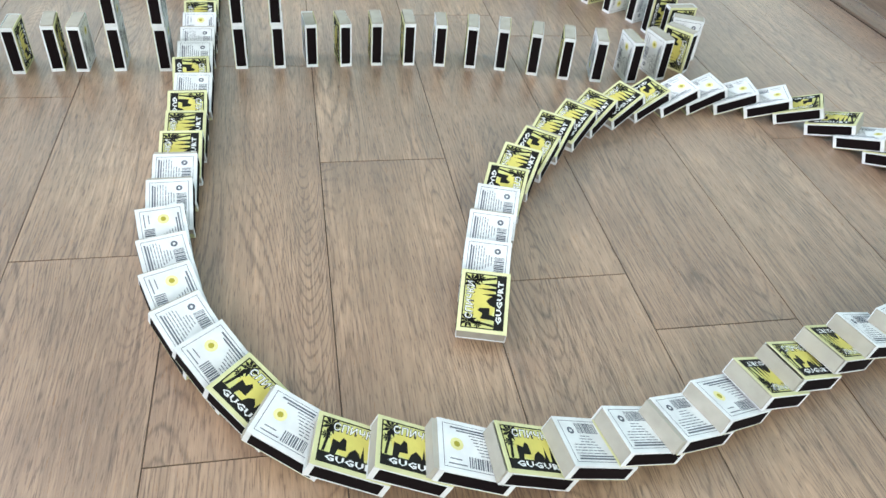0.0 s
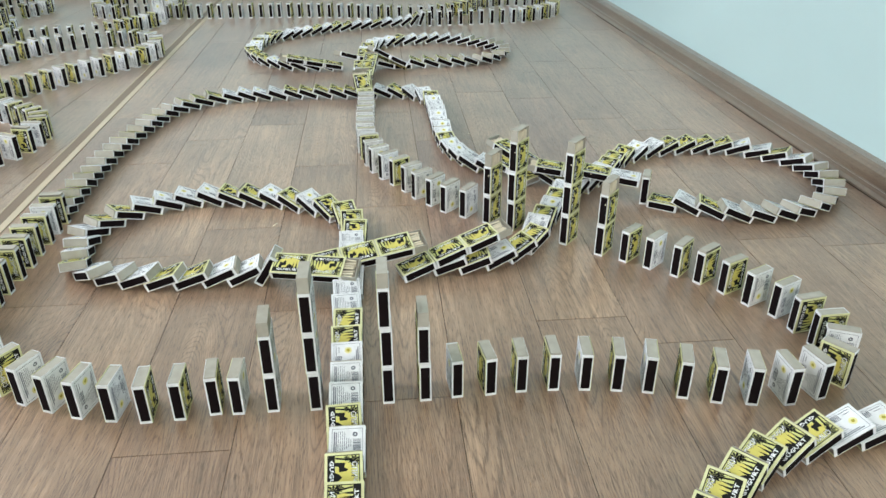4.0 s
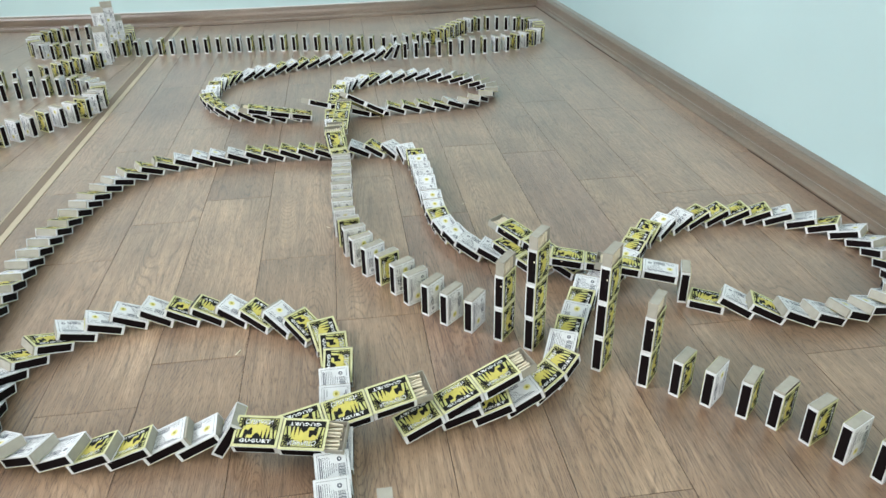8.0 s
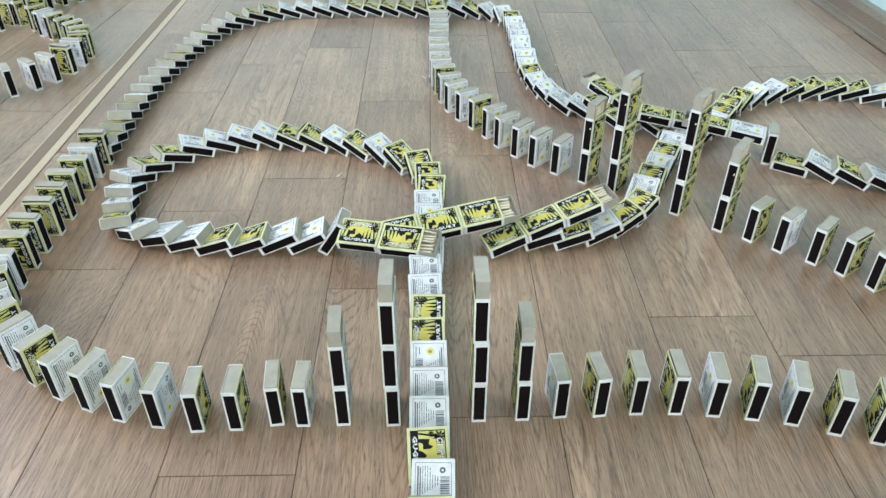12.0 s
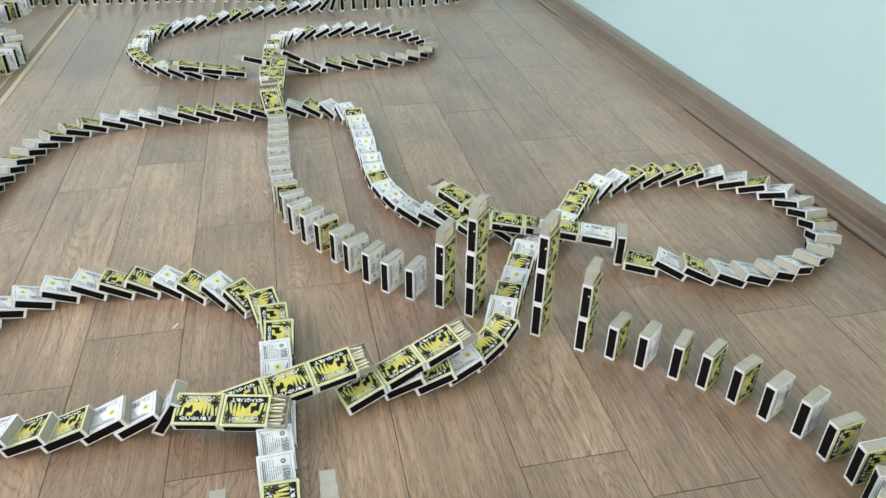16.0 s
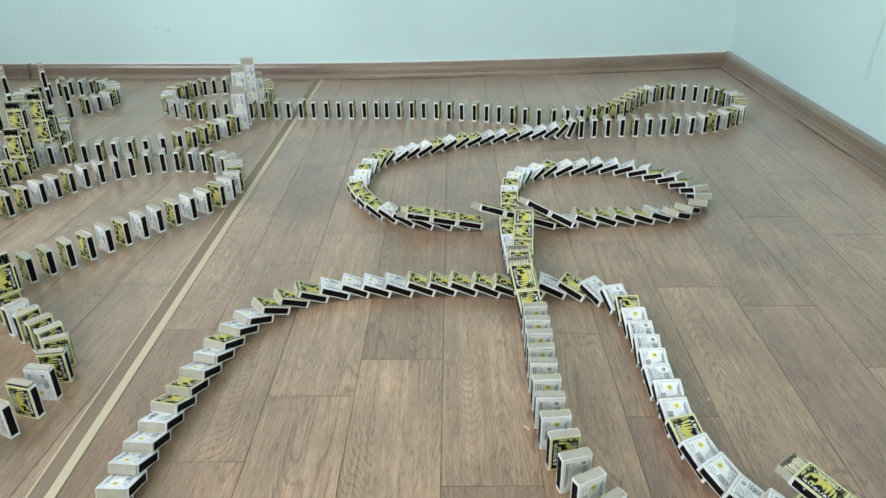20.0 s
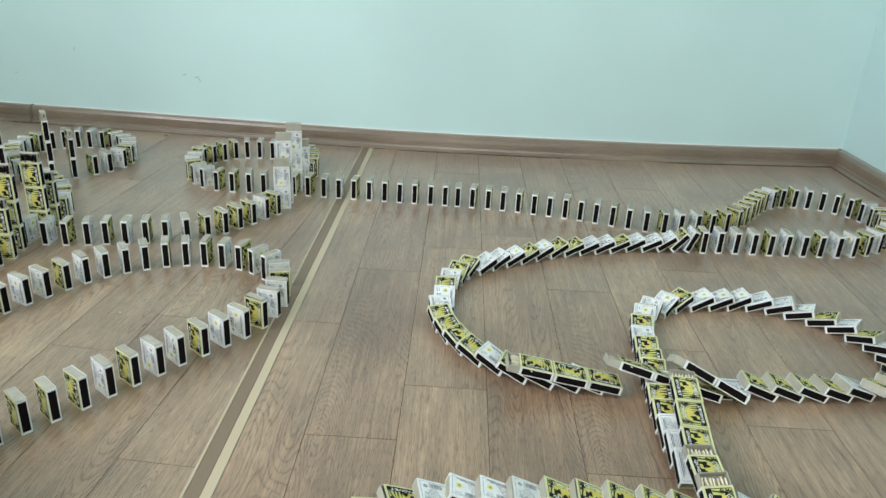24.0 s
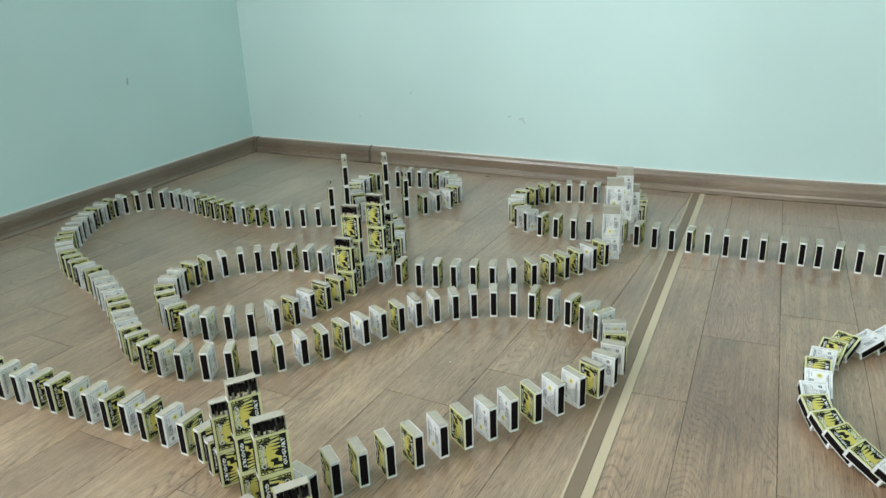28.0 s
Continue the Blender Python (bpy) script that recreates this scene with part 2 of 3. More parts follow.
bm = bmesh.new()
add_box(bm, (XF - 0.2, Y0 - 0.2, -0.15), (X1 + 0.2, Y1 + 0.2, -0.0007))
floor = structure("floor", bm, (SEAM,), "grey-brown oak-patterned floor with dark plank joints", "floor")
bm = bmesh.new()
add_box(bm, (XF - 0.2, Y0 - 0.2, TOP), (X1 + 0.2, Y1 + 0.2, TOP + 0.2))
structure("ceiling", bm, (CEIL,), "plain white painted ceiling", "ceiling")
bm = bmesh.new()
rows = [[bm.verts.new((x, y, z)) for y, z in ((wall_line(x), -0.1), (wall_line(x), TOP), (Y1 + 0.2, TOP), (Y1 + 0.2, -0.1))] for x in [X0 - 0.2 + k * 0.085 for k in range(41)]]
for p, q in zip(rows, rows[1:]):
    for i in range(4):
        bm.faces.new((p[i], p[(i + 1) % 4], q[(i + 1) % 4], q[i]))
bm.faces.new(rows[0][::-1])
bm.faces.new(rows[-1])
bmesh.ops.recalc_face_normals(bm, faces=bm.faces)
structure("wall_north", bm, (PAINT,), "pale mint painted wall with faint scuffs", "wall")
bm = bmesh.new()
add_box(bm, (X1, Y0 - 0.2, -0.1), (X1 + 0.2, Y1, TOP))
structure("wall_east", bm, (PAINT,), "pale mint painted wall with faint scuffs", "wall").matrix_world = EAST
bm = bmesh.new()
for lo, hi in (((X0 - 0.2, Y0 - 0.2, -0.1), (X0, 0.65, TOP)), ((X0 - 0.2, 2.55, -0.1), (X0, Y1, TOP)),
               ((X0 - 0.2, 0.65, -0.1), (X0, 2.55, 0.88)), ((X0 - 0.2, 0.65, 2.42), (X0, 2.55, TOP))):
    add_box(bm, lo, hi)
structure("wall_west", bm, (PAINT,), "pale mint painted wall with a window", "wall").matrix_world = WEST
bm = bmesh.new()
for lo, hi in (((XF, Y0 - 0.2, -0.1), (-1.15, Y0, TOP)), ((0.95, Y0 - 0.2, -0.1), (X1 + 0.1, Y0, TOP)),
               ((-1.15, Y0 - 0.2, -0.1), (0.95, Y0, 0.78)), ((-1.15, Y0 - 0.2, 2.32), (0.95, Y0, TOP))):
    add_box(bm, lo, hi)
structure("wall_south", bm, (PAINT,), "pale mint painted wall with a wide window", "wall")


def window(name, half, m):
    """A white-framed window of two lights with a sill, seen from the room along +y."""
    ob = tagged(new(name), "white-framed window letting in daylight", "window", kind="structure")
    ob.matrix_world = m
    bm = bmesh.new()
    for lo, hi in (((-half, -0.03, 0), (0.07 - half, 0.03, 1.54)), ((half - 0.07, -0.03, 0), (half, 0.03, 1.54)), ((-0.03, -0.03, 0.07), (0.03, 0.03, 1.47)),
                   ((0.07 - half, -0.03, 0), (half - 0.07, 0.03, 0.07)), ((0.07 - half, -0.03, 1.47), (half - 0.07, 0.03, 1.54))):
        add_box(bm, lo, hi)
    part("window_frame", bm, (FRAME,), ob)
    bm = bmesh.new()
    add_box(bm, (-half, 0.035, -0.03), (half, 0.25, 0.0), bevel=0.004)
    part("window_sill", bm, (FRAME,), ob)


window("window_1", 1.05, pose(-0.1, Y0 - 0.1, 0.78))
window("window_2", 0.95, WEST @ pose(X0 - 0.1, 1.60, 0.88, 0, 0, -90))


def skirting(name, length, mats, m, clips, label, gaps, bend=None, deep=1.0, filler=True):
    """A rounded skirting board with a cable groove, lying along x, its back at y = 0 or following bend, with clips over
    its joints and, in places, dark strips at its foot for the shade in the gaps under it.
    """
    bend = bend or (lambda x: 0.0)
    bm = bmesh.new()
    prof = [(0, -0.002), (-0.0235, -0.002), (-0.0235, 0.004), (-0.0195, 0.009), (-0.0178, 0.0155), (-0.0188, 0.0170), (-0.0178, 0.0185), (-0.0172, 0.030), (-0.0160, 0.040), (-0.0130, 0.0475), (-0.0105, 0.0500), (0, 0.0515)]
    prof = [(y * deep, z) for y, z in prof]
    n = 40
    rows = [[bm.verts.new((length * k / n, y + bend(length * k / n), z)) for y, z in prof] for k in range(n + 1)]
    for p, q in zip(rows, rows[1:]):
        for i in range(len(prof) - 1):
            bm.faces.new((p[i], p[i + 1], q[i + 1], q[i]))
    bm.faces.new(rows[0][::-1])
    bm.faces.new(rows[-1])
    bmesh.ops.recalc_face_normals(bm, faces=bm.faces)
    ob = structure(name, bm, mats, label, "skirting board")
    ob.matrix_world = m
    # shade of the gaps, laid as thin dark strips before the foot
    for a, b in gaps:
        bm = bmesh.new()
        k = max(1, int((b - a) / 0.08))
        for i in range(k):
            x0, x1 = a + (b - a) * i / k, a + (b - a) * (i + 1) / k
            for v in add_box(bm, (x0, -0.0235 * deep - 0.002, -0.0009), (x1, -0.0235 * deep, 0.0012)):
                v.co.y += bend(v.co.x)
        part("gap_shade", bm, (GAP_SHADE,), ob)
    if filler:
        bm = bmesh.new()
        for i in range(n):
            for v in add_box(bm, (length * i / n, -0.0030, 0.0512), (length * (i + 1) / n, 0.0005, 0.0538)):
                v.co.y += bend(v.co.x)
        part("caulk_line", bm, (FRAME,), ob, "thin white filler line")
    for at in clips:
        bm = bmesh.new()
        loop = [(0, 0.0), (-0.0255, 0.0), (-0.0255, 0.006), (-0.0210, 0.011), (-0.0195, 0.028), (-0.0178, 0.040), (-0.0135, 0.0495), (0, 0.0535)]
        ends = [[bm.verts.new((x, y * deep + bend(at), z)) for y, z in loop] for x in (at - 0.0035, at + 0.0035)]
        for i in range(len(loop) - 1):
            bm.faces.new((ends[0][i], ends[0][i + 1], ends[1][i + 1], ends[1][i]))
        bm.faces.new(ends[0][::-1])
        bm.faces.new(ends[1])
        bmesh.ops.recalc_face_normals(bm, faces=bm.faces)
        part("clip", bm, (CLIP,), ob, "dark plastic skirting clip")
    return ob


skirting("skirting_north", X1 - X0 - 0.05, (SKIRT,), pose(X0 + 0.025, 0, 0), (0.012, 0.48, X1 - X0 - 0.062), "brown wood-look skirting board along the back wall",
         ((0.42, 0.54), (1.44, 1.48), (1.52, 1.56), (1.60, 2.08), (2.40, 2.92)), lambda x: wall_line(x + X0 + 0.025), deep=1.25)
skirting("skirting_east", Y1 - Y0 - 0.03, (SKIRT,), EAST @ pose(X1, Y1, 0, 0, 0, -90), (2.40,), "brown wood-look skirting board with a dark clip", ((0.10, 0.37), (0.7, 1.0), (1.75, 2.38), (2.41, 2.95)), deep=1.5, filler=False)
skirting("skirting_west", Y1 - Y0 - 0.03, (SKIRT,), WEST @ pose(X0, Y0 + 0.03, 0, 0, 0, 90), (2.0,), "brown wood-look skirting board along the side wall", ((4.6, 5.2), (5.5, 5.8)))

# the cover strip over the seam between the two floor sheets
strip = tagged(new("floor_strip"), "pale and brown cover strip along the floor seam", "floor strip", kind="structure")
strip.matrix_world = pose(STRIP_X, wall_line(STRIP_X) - 0.024, 0, 0, 0, STRIP_TURN)
for name, a, b, top, mat in (("pale_strip", 0.0, 0.0132, 0.0016, STRIP_PALE), ("brown_strip", -0.0185, -0.0005, 0.0010, STRIP_DARK), ("pale_edge", -0.0225, -0.0190, 0.0013, STRIP_PALE)):
    bm = bmesh.new()
    add_box(bm, (a, -6.1, -0.001), (b, 0, top), bevel=0.0004)
    part(name, bm, (mat,), strip)

# ---- the matchbox ----
BW, BT, BH = 0.0365, 0.0134, 0.0500


def sleeve_mesh():
    """The card sleeve: four thin walls open at both ends, the label side cream."""
    bm = bmesh.new()
    w, t, c = BW / 2, BT / 2, 0.0006
    add_box(bm, (-w, -t, 0), (w, -t + c, BH), 1, 0.0002)
    add_box(bm, (-w, t - c, 0), (w, t, BH), 0, 0.0002)
    for s in (-1, 1):
        add_box(bm, (min(s * w, s * (w - c)), -t + c, 0), (max(s * w, s * (w - c)), t - c, BH), 0)
    return mesh_of("sleeve", bm, WHITE, CREAM)


def tray_mesh():
    """The drawer of grey board, open towards the label."""
    bm = bmesh.new()
    w, t, c, z0, z1 = BW / 2 - 0.0009, BT / 2 - 0.0009, 0.0008, 0.0007, BH - 0.0007
    add_box(bm, (-w, t - c, z0), (w, t, z1))
    for s in (-1, 1):
        add_box(bm, (min(s * w, s * (w - c)), -t, z0), (max(s * w, s * (w - c)), t - c, z1))
    add_box(bm, (-w + c, -t, z0), (w - c, t - c, z0 + c))
    add_box(bm, (-w + c, -t, z1 - c), (w - c, t - c, z1))
    return mesh_of("tray", bm, BOARD)


def match_mesh(long):
    """One match on end, its dark head at the top."""
    bm = bmesh.new()
    add_box(bm, (-0.0009, -0.0009, 0), (0.0009, 0.0009, long - 0.004), 0)
    add_box(bm, (-0.0014, -0.0014, long - 0.0105), (0.0014, 0.0014, long), 1, 0.0006)
    return mesh_of("match", bm, STICK, HEAD)


def fill_tray(tray, heads):
    """A drawerful of matches, their dark heads towards the open end or away from it."""
    rng = random.Random(4)
    for y in (0.0012, -0.0026):
        for i in range(9 if heads else 7):
            x = (-0.0140 + i * 0.0035 if heads else -0.0138 + i * 0.0046) + rng.uniform(-0.0006, 0.0006)
            k = part("match", MATCH[rng.randrange(3)], (), tray)
            z = rng.uniform(0.0026, 0.0050)
            fan = math.degrees(math.asin(max(0.006, 0.0152 - abs(x)) / 0.041))
            k.matrix_local = pose(x, y + rng.uniform(-0.0004, 0.0004), z if heads else z + 0.0395, 0 if heads else 180, max(-fan, min(fan, rng.gauss(0, 4.5))), 0)


def striker_mesh():
    bm = bmesh.new()
    add_box(bm, (-0.00012, -BT / 2 + 0.0017, 0.0036), (0.00012, BT / 2 - 0.0017, BH - 0.0036))
    return mesh_of("striker", bm, STRIKE)


def front_label_mesh():
    """Yellow picture: dark frame, palms, minarets, a dark hump, and the word for matches in two scripts, one on a dark band."""
    bm = bmesh.new()
    w, y0 = BW / 2, -BT / 2
    def rect(x0, z0, x1, z1, mat, lift):
        y = y0 - lift
        add_poly(bm, [(x0, y, z0), (x1, y, z0), (x1, y, z1), (x0, y, z1)], mat)
    def shape(pts, mat, lift):
        add_poly(bm, [(x, y0 - lift, z) for x, z in pts], mat)
    a, s, b, c = 0.00010, 0.00014, 0.00018, 0.00026
    rect(-w + 0.0028, 0.0028, w - 0.0028, BH - 0.0028, 0, a)
    # a golden glow behind the middle
    shape([(-0.001 + 0.0095 * math.cos(k * math.pi / 8), 0.024 + 0.0150 * math.sin(k * math.pi / 8)) for k in range(16)], 3, s)
    for r in ((-w + 0.0028, 0.0028, -w + 0.0037, BH - 0.0028), (w - 0.0037, 0.0028, w - 0.0028, BH - 0.0028),
              (-w + 0.0037, 0.0028, w - 0.0037, 0.0037), (-w + 0.0037, BH - 0.0037, w - 0.0037, BH - 0.0028)):
        rect(*r, 1, b)
    rect(w - 0.0100, 0.0037, w - 0.0037, BH - 0.0037, 1, b)
    # palms in the corners, the fronds drooping, with thin trunks down to the band
    for cx, cz, r in ((-w + 0.0086, BH - 0.0092, 0.0074), (-w + 0.0078, 0.0090, 0.0066), (-w + 0.0140, BH - 0.0066, 0.0046), (-w + 0.0150, 0.0066, 0.0036)):
        for k in range(9):
            ang = k * 2 * math.pi / 9 + 0.3
            p, q = ang - 0.32, ang + 0.28
            shape([(cx, cz), (cx + 0.62 * r * math.cos(p), cz + 0.62 * r * math.sin(p)), (max(-w + 0.0030, cx + r * math.cos(ang)), min(BH - 0.0030, max(0.0030, cz + r * math.sin(ang)))), (cx + 0.55 * r * math.cos(q), cz + 0.55 * r * math.sin(q))], 1, b)
    shape([(-w + 0.0082, BH - 0.0085), (-w + 0.0095, BH - 0.0100), (w - 0.0102, BH - 0.0064), (w - 0.0102, BH - 0.0046)], 1, b)
    shape([(-w + 0.0076, 0.0080), (-w + 0.0080, 0.0098), (w - 0.0102, 0.0068), (w - 0.0102, 0.0050)], 1, b)
    # the word for matches twice, running up the box: pale letters with a dark outline, and bold white ones on the band
    def letters(body, mat, lift, thick, slant, foot, cap, z0, z1):
        curve = bpy.data.curves.new("word", "FONT")
        curve.body, curve.size, curve.resolution_u, curve.fill_mode = body, 1.0, 1, "FRONT"
        curve.shear, curve.space_character, curve.offset = slant, 1.08, thick
        text = bpy.data.objects.new("word", curve)
        flat = text.to_mesh()
        left, right = min(v.co.x for v in flat.vertices), max(v.co.x for v in flat.vertices)
        low, high = min(v.co.y for v in flat.vertices), max(v.co.y for v in flat.vertices)
        verts = [bm.verts.new((foot - cap * (v.co.y - low) / (high - low), y0 - lift, z0 + (z1 - z0) * (v.co.x - left) / (right - left))) for v in flat.vertices]
        for f in flat.polygons:
            bm.faces.new([verts[i] for i in f.vertices]).material_index = mat
        text.to_mesh_clear()
        bpy.data.objects.remove(text)
        bpy.data.curves.remove(curve)

    letters("\u0421\u041f\u0418\u0427\u041a\u0418", 1, b, 0.05, 0.12, -w + 0.0111, 0.0066, 0.0098, 0.0410)
    letters("\u0421\u041f\u0418\u0427\u041a\u0418", 2, c, 0.012, 0.12, -w + 0.0106, 0.0056, 0.0103, 0.0405)
    letters("GUGURT", 2, c, 0.035, 0.0, w - 0.0047, 0.0043, 0.0078, 0.0425)
    # slim towers and a dome beside the band
    for z, top in ((0.0290, 0.0105), (0.0335, 0.0135), (0.0375, 0.0125)):
        shape([(w - 0.0100, z), (w - 0.0100, z + 0.0028), (w - 0.0100 - top * 0.55, z + 0.0020), (w - 0.0100 - top, z + 0.0014), (w - 0.0100 - top * 0.55, z + 0.0008)], 1, b)
    shape([(w - 0.0100, 0.0205), (w - 0.0100, 0.0300), (w - 0.0140, 0.0284), (w - 0.0168, 0.0254), (w - 0.0140, 0.0222)], 1, b)
    # a plain dark hump with its shade
    shape([(-w + 0.0165, 0.0110), (w - 0.0100, 0.0102), (w - 0.0100, 0.0138), (w - 0.0136, 0.0148), (w - 0.0138, 0.0200), (-w + 0.0155, 0.0194), (-w + 0.0140, 0.0174), (-w + 0.0178, 0.0152)], 1, b)
    return mesh_of("front_label", bm, YELLOW, BLACK, WHITE, GOLD)


def back_label_mesh():
    """White side: thin frame, bar code, rows of unreadable print and a yellow spot."""
    bm = bmesh.new()
    w, y0 = BW / 2, BT / 2
    def rect(x0, z0, x1, z1, mat, lift=0.00010):
        y, x0, x1 = y0 + lift, -x1, -x0
        add_poly(bm, [(x1, y, z0), (x0, y, z0), (x0, y, z1), (x1, y, z1)], mat)
    for r in ((-w + 0.0030, 0.0030, -w + 0.0034, BH - 0.0030), (w - 0.0034, 0.0030, w - 0.0030, BH - 0.0030),
              (-w + 0.0034, 0.0030, w - 0.0034, 0.0034), (-w + 0.0034, BH - 0.0034, w - 0.0034, BH - 0.0030)):
        rect(*r, 1)
    rng = random.Random(9)
    # the bar code in the middle of one long side
    for x0, x1, z, n in ((w - 0.0125, w - 0.0048, 0.0195, 12),):
        for i in range(n):
            h = rng.choice((0.0005, 0.0008, 0.0012))
            rect(x0, z, x1, z + h, 1)
            z += h + rng.choice((0.0005, 0.0007))
    # a heading and a fan of lines of small print, lying along the box
    rect(-w + 0.0048, 0.0080, -w + 0.0060, 0.0440, 1)
    rect(-w + 0.0068, 0.0120, -w + 0.0078, 0.0430, 1)
    for i in range(7):
        x = -w + 0.0090 + i * 0.0021
        z = 0.0205 + i * 0.0012
        while z < (0.0430 if i < 4 else 0.0350):
            h = rng.uniform(0.002, 0.006)
            rect(x, z, x + 0.0006, min(z + h, 0.0440), 1)
            z += h + 0.0008
    rect(w - 0.0062, 0.0060, w - 0.0054, 0.0180, 1)
    rect(w - 0.0095, 0.0070, w - 0.0088, 0.0150, 1)
    # a ring mark
    for k in range(12):
        a, b = k * math.pi / 6, (k + 1) * math.pi / 6
        add_poly(bm, [(-w + 0.0105 - r * math.cos(g), y0 + 0.0001, 0.0405 + r * math.sin(g)) for r, g in ((0.0010, a), (0.0026, a), (0.0026, b), (0.0010, b))], 1)
    # the yellow spot with its dark sign
    for r, mat, lift in ((0.0044, 0, 0.00012), (0.0020, 2, 0.00020)):
        pts = [(0.0015 + r * math.cos(k * math.pi / 6), y0 + lift, 0.0120 + r * math.sin(k * math.pi / 6)) for k in range(12)]
        add_poly(bm, pts[::-1], mat)
    return mesh_of("back_label", bm, PALEYELLOW, GREYINK, OCHRE)


PALEYELLOW = paper("pale_yellow_print", (0.78, 0.74, 0.36), 0.6)
OCHRE = paper("ochre_print", (0.40, 0.36, 0.05), 0.6)
SLEEVE, TRAY, STRIKER, FRONT, BACK = sleeve_mesh(), tray_mesh(), striker_mesh(), front_label_mesh(), back_label_mesh()
MATCH = [match_mesh(long) for long in (0.0385, 0.0400, 0.0412)]


FLIP = Matrix.Translation((0, 0, BH / 2)) @ pose(0, 0, 0, 0, 180, 0) @ Matrix.Translation((0, 0, -BH / 2))


def matchbox(out, heads):
    """One matchbox standing on end, base centre at the origin, yellow side to -y. out: how far the drawer is pushed up; heads: whether match heads show."""
    ob = new("matchbox", SLEEVE)
    tray = part("tray", TRAY, (), ob, "grey cardboard tray")
    tray.location.z = out
    for s in (-1, 1):
        k = part("striker", STRIKER, (), ob, "dark brown striking strip")
        k.location.x = s * (BW / 2 + 0.0001)
    label = part("front_label", FRONT, (), ob, "yellow and black printed picture")
    if out and not heads:
        label.matrix_local = FLIP
    part("back_label", BACK, (), ob, "white side with bar code and small print")
    if out:
        fill_tray(tray, heads)
    return ob


CLOSED, OPENED, SPILT = [], [], []
RND, SLIP = random.Random(11), random.Random(5)


def put(m, group, label, out=False, kind="matchbox", heads=True):
    """Places a matchbox, the first as built, the others as copies."""
    store = (OPENED if heads else SPILT) if out else CLOSED
    if store:
        ob = copy_thing(store[0], m)
    else:
        ob = matchbox(0.019 if out else 0.0, heads)
        ob.matrix_world = m
        store.append(ob)
    for c in ob.children:
        if c.name.startswith("tray"):
            slip = max(-0.0008, min(0.0042, SLIP.gauss(0.0013, 0.0012)))
            c.location.z = (0.019 + SLIP.gauss(0, 0.0016)) if out else slip if m[2][2] > 0 else -slip
    ob.name = kind
    tagged(ob, label, kind.replace("_", " "), group)
    return ob


def turned(face, over):
    """The box's own turn: which side faces back along the run, and which end is up."""
    m = pose(0, 0, 0, 0, 0, 0 if face == "Y" else 180)
    return m @ FLIP if over else m


def spline(points, step=0.002):
    """A smooth line through the points, as closely spaced places."""
    p = [Vector((x, y, 0)) for x, y in points]
    p = [2 * p[0] - p[1]] + p + [2 * p[-1] - p[-2]]
    out = []
    for a, b, c, d in zip(p, p[1:], p[2:], p[3:]):
        n = max(2, int((c - b).length / step))
        for i in range(n):
            t = i / n
            out.append(0.5 * (2 * b + (c - a) * t + (2 * a - 5 * b + 4 * c - d) * t * t + (3 * b - a - 3 * c + d) * t ** 3))
    out.append(p[-2])
    return out


def stations(points, pitch):
    """Places along a line at an even pitch close to the one given, with the heading in degrees."""
    line = spline(points)
    run = [0.0]
    for a, b in zip(line, line[1:]):
        run.append(run[-1] + (b - a).length)
    n = max(1, round(run[-1] / pitch))
    step, made, j = run[-1] / n, [], 0
    for i in range(n + 1):
        while j < len(run) - 2 and run[j + 1] < i * step:
            j += 1
        f = (i * step - run[j]) / max(1e-9, run[j + 1] - run[j])
        k0, k1 = max(0, j - 3), min(len(line) - 1, j + 4)
        d = line[k1] - line[k0]
        made.append((line[j].lerp(line[j + 1], min(1, f)), math.degrees(math.atan2(d.y, d.x)) - 90))
    return made, step


def faces_for(n, pattern):
    """Which side shows, box by box: the pattern first, then by chance in short spells."""
    out, rng = list(pattern), random.Random(n * 7 + len(pattern))
    while len(out) < n:
        out += rng.choice("YW") * rng.choice((1, 1, 2, 2, 3))
    return out[:n]


def standing(points, pitch, group, pattern="", swap=False, twist=0.0):
    """A row of boxes on end."""
    spots, _ = stations(points, pitch)
    for (p, yaw), face in zip(spots, faces_for(len(spots), pattern)):
        if swap:
            face = "W" if face == "Y" else "Y"
        m = pose(p.x + RND.uniform(-0.001, 0.001), p.y + RND.uniform(-0.001, 0.001), 0, 0, 0, yaw + RND.gauss(0, 2.2) + twist)
        put(m @ turned(face, RND.random() < 0.5), group, "small matchbox standing on end on the wooden floor in a row")


def toppled(points, pitch, group, pattern="", first=None):
    """A row of boxes fallen forwards, each resting on the next."""
    spots, step = stations(points, pitch)
    lean = math.degrees(math.asin(min(0.95, BT / step)))
    for i, ((p, yaw), face) in enumerate(zip(spots, faces_for(len(spots), pattern))):
        lay = lean + RND.gauss(0, 1.0)
        if i == len(spots) - 1 and first is None:
            lay = 0.8
        m = pose(p.x + RND.uniform(-0.001, 0.001), p.y + RND.uniform(-0.001, 0.001), 0, 0, 0, yaw + RND.gauss(0, 1.8))
        m = m @ pose(0, BT / 2, 0, -(90 - lay), 0, 0) @ pose(0, -BT / 2, 0)
        put(m @ turned(face, RND.random() < 0.5), group, "small matchbox toppled forwards onto the next one in the row", kind="toppled_matchbox")


def leaning(spots, angles, group, pattern):
    """The front of the wave: boxes caught while falling, each at its own angle over the floor."""
    for i, ((x, y), lay, face) in enumerate(zip(spots, angles, pattern)):
        a, b = spots[max(0, i - 1)], spots[min(len(spots) - 1, i + 1)]
        yaw = math.degrees(math.atan2(b[1] - a[1], b[0] - a[0])) - 90
        m = pose(x, y, 0, 0, 0, yaw) @ pose(0, BT / 2, 0, -(90 - lay), 0, 0) @ pose(0, -BT / 2, 0)
        put(m @ turned(face, False), group, "small matchbox tilting forwards against the next one", kind="toppled_matchbox")


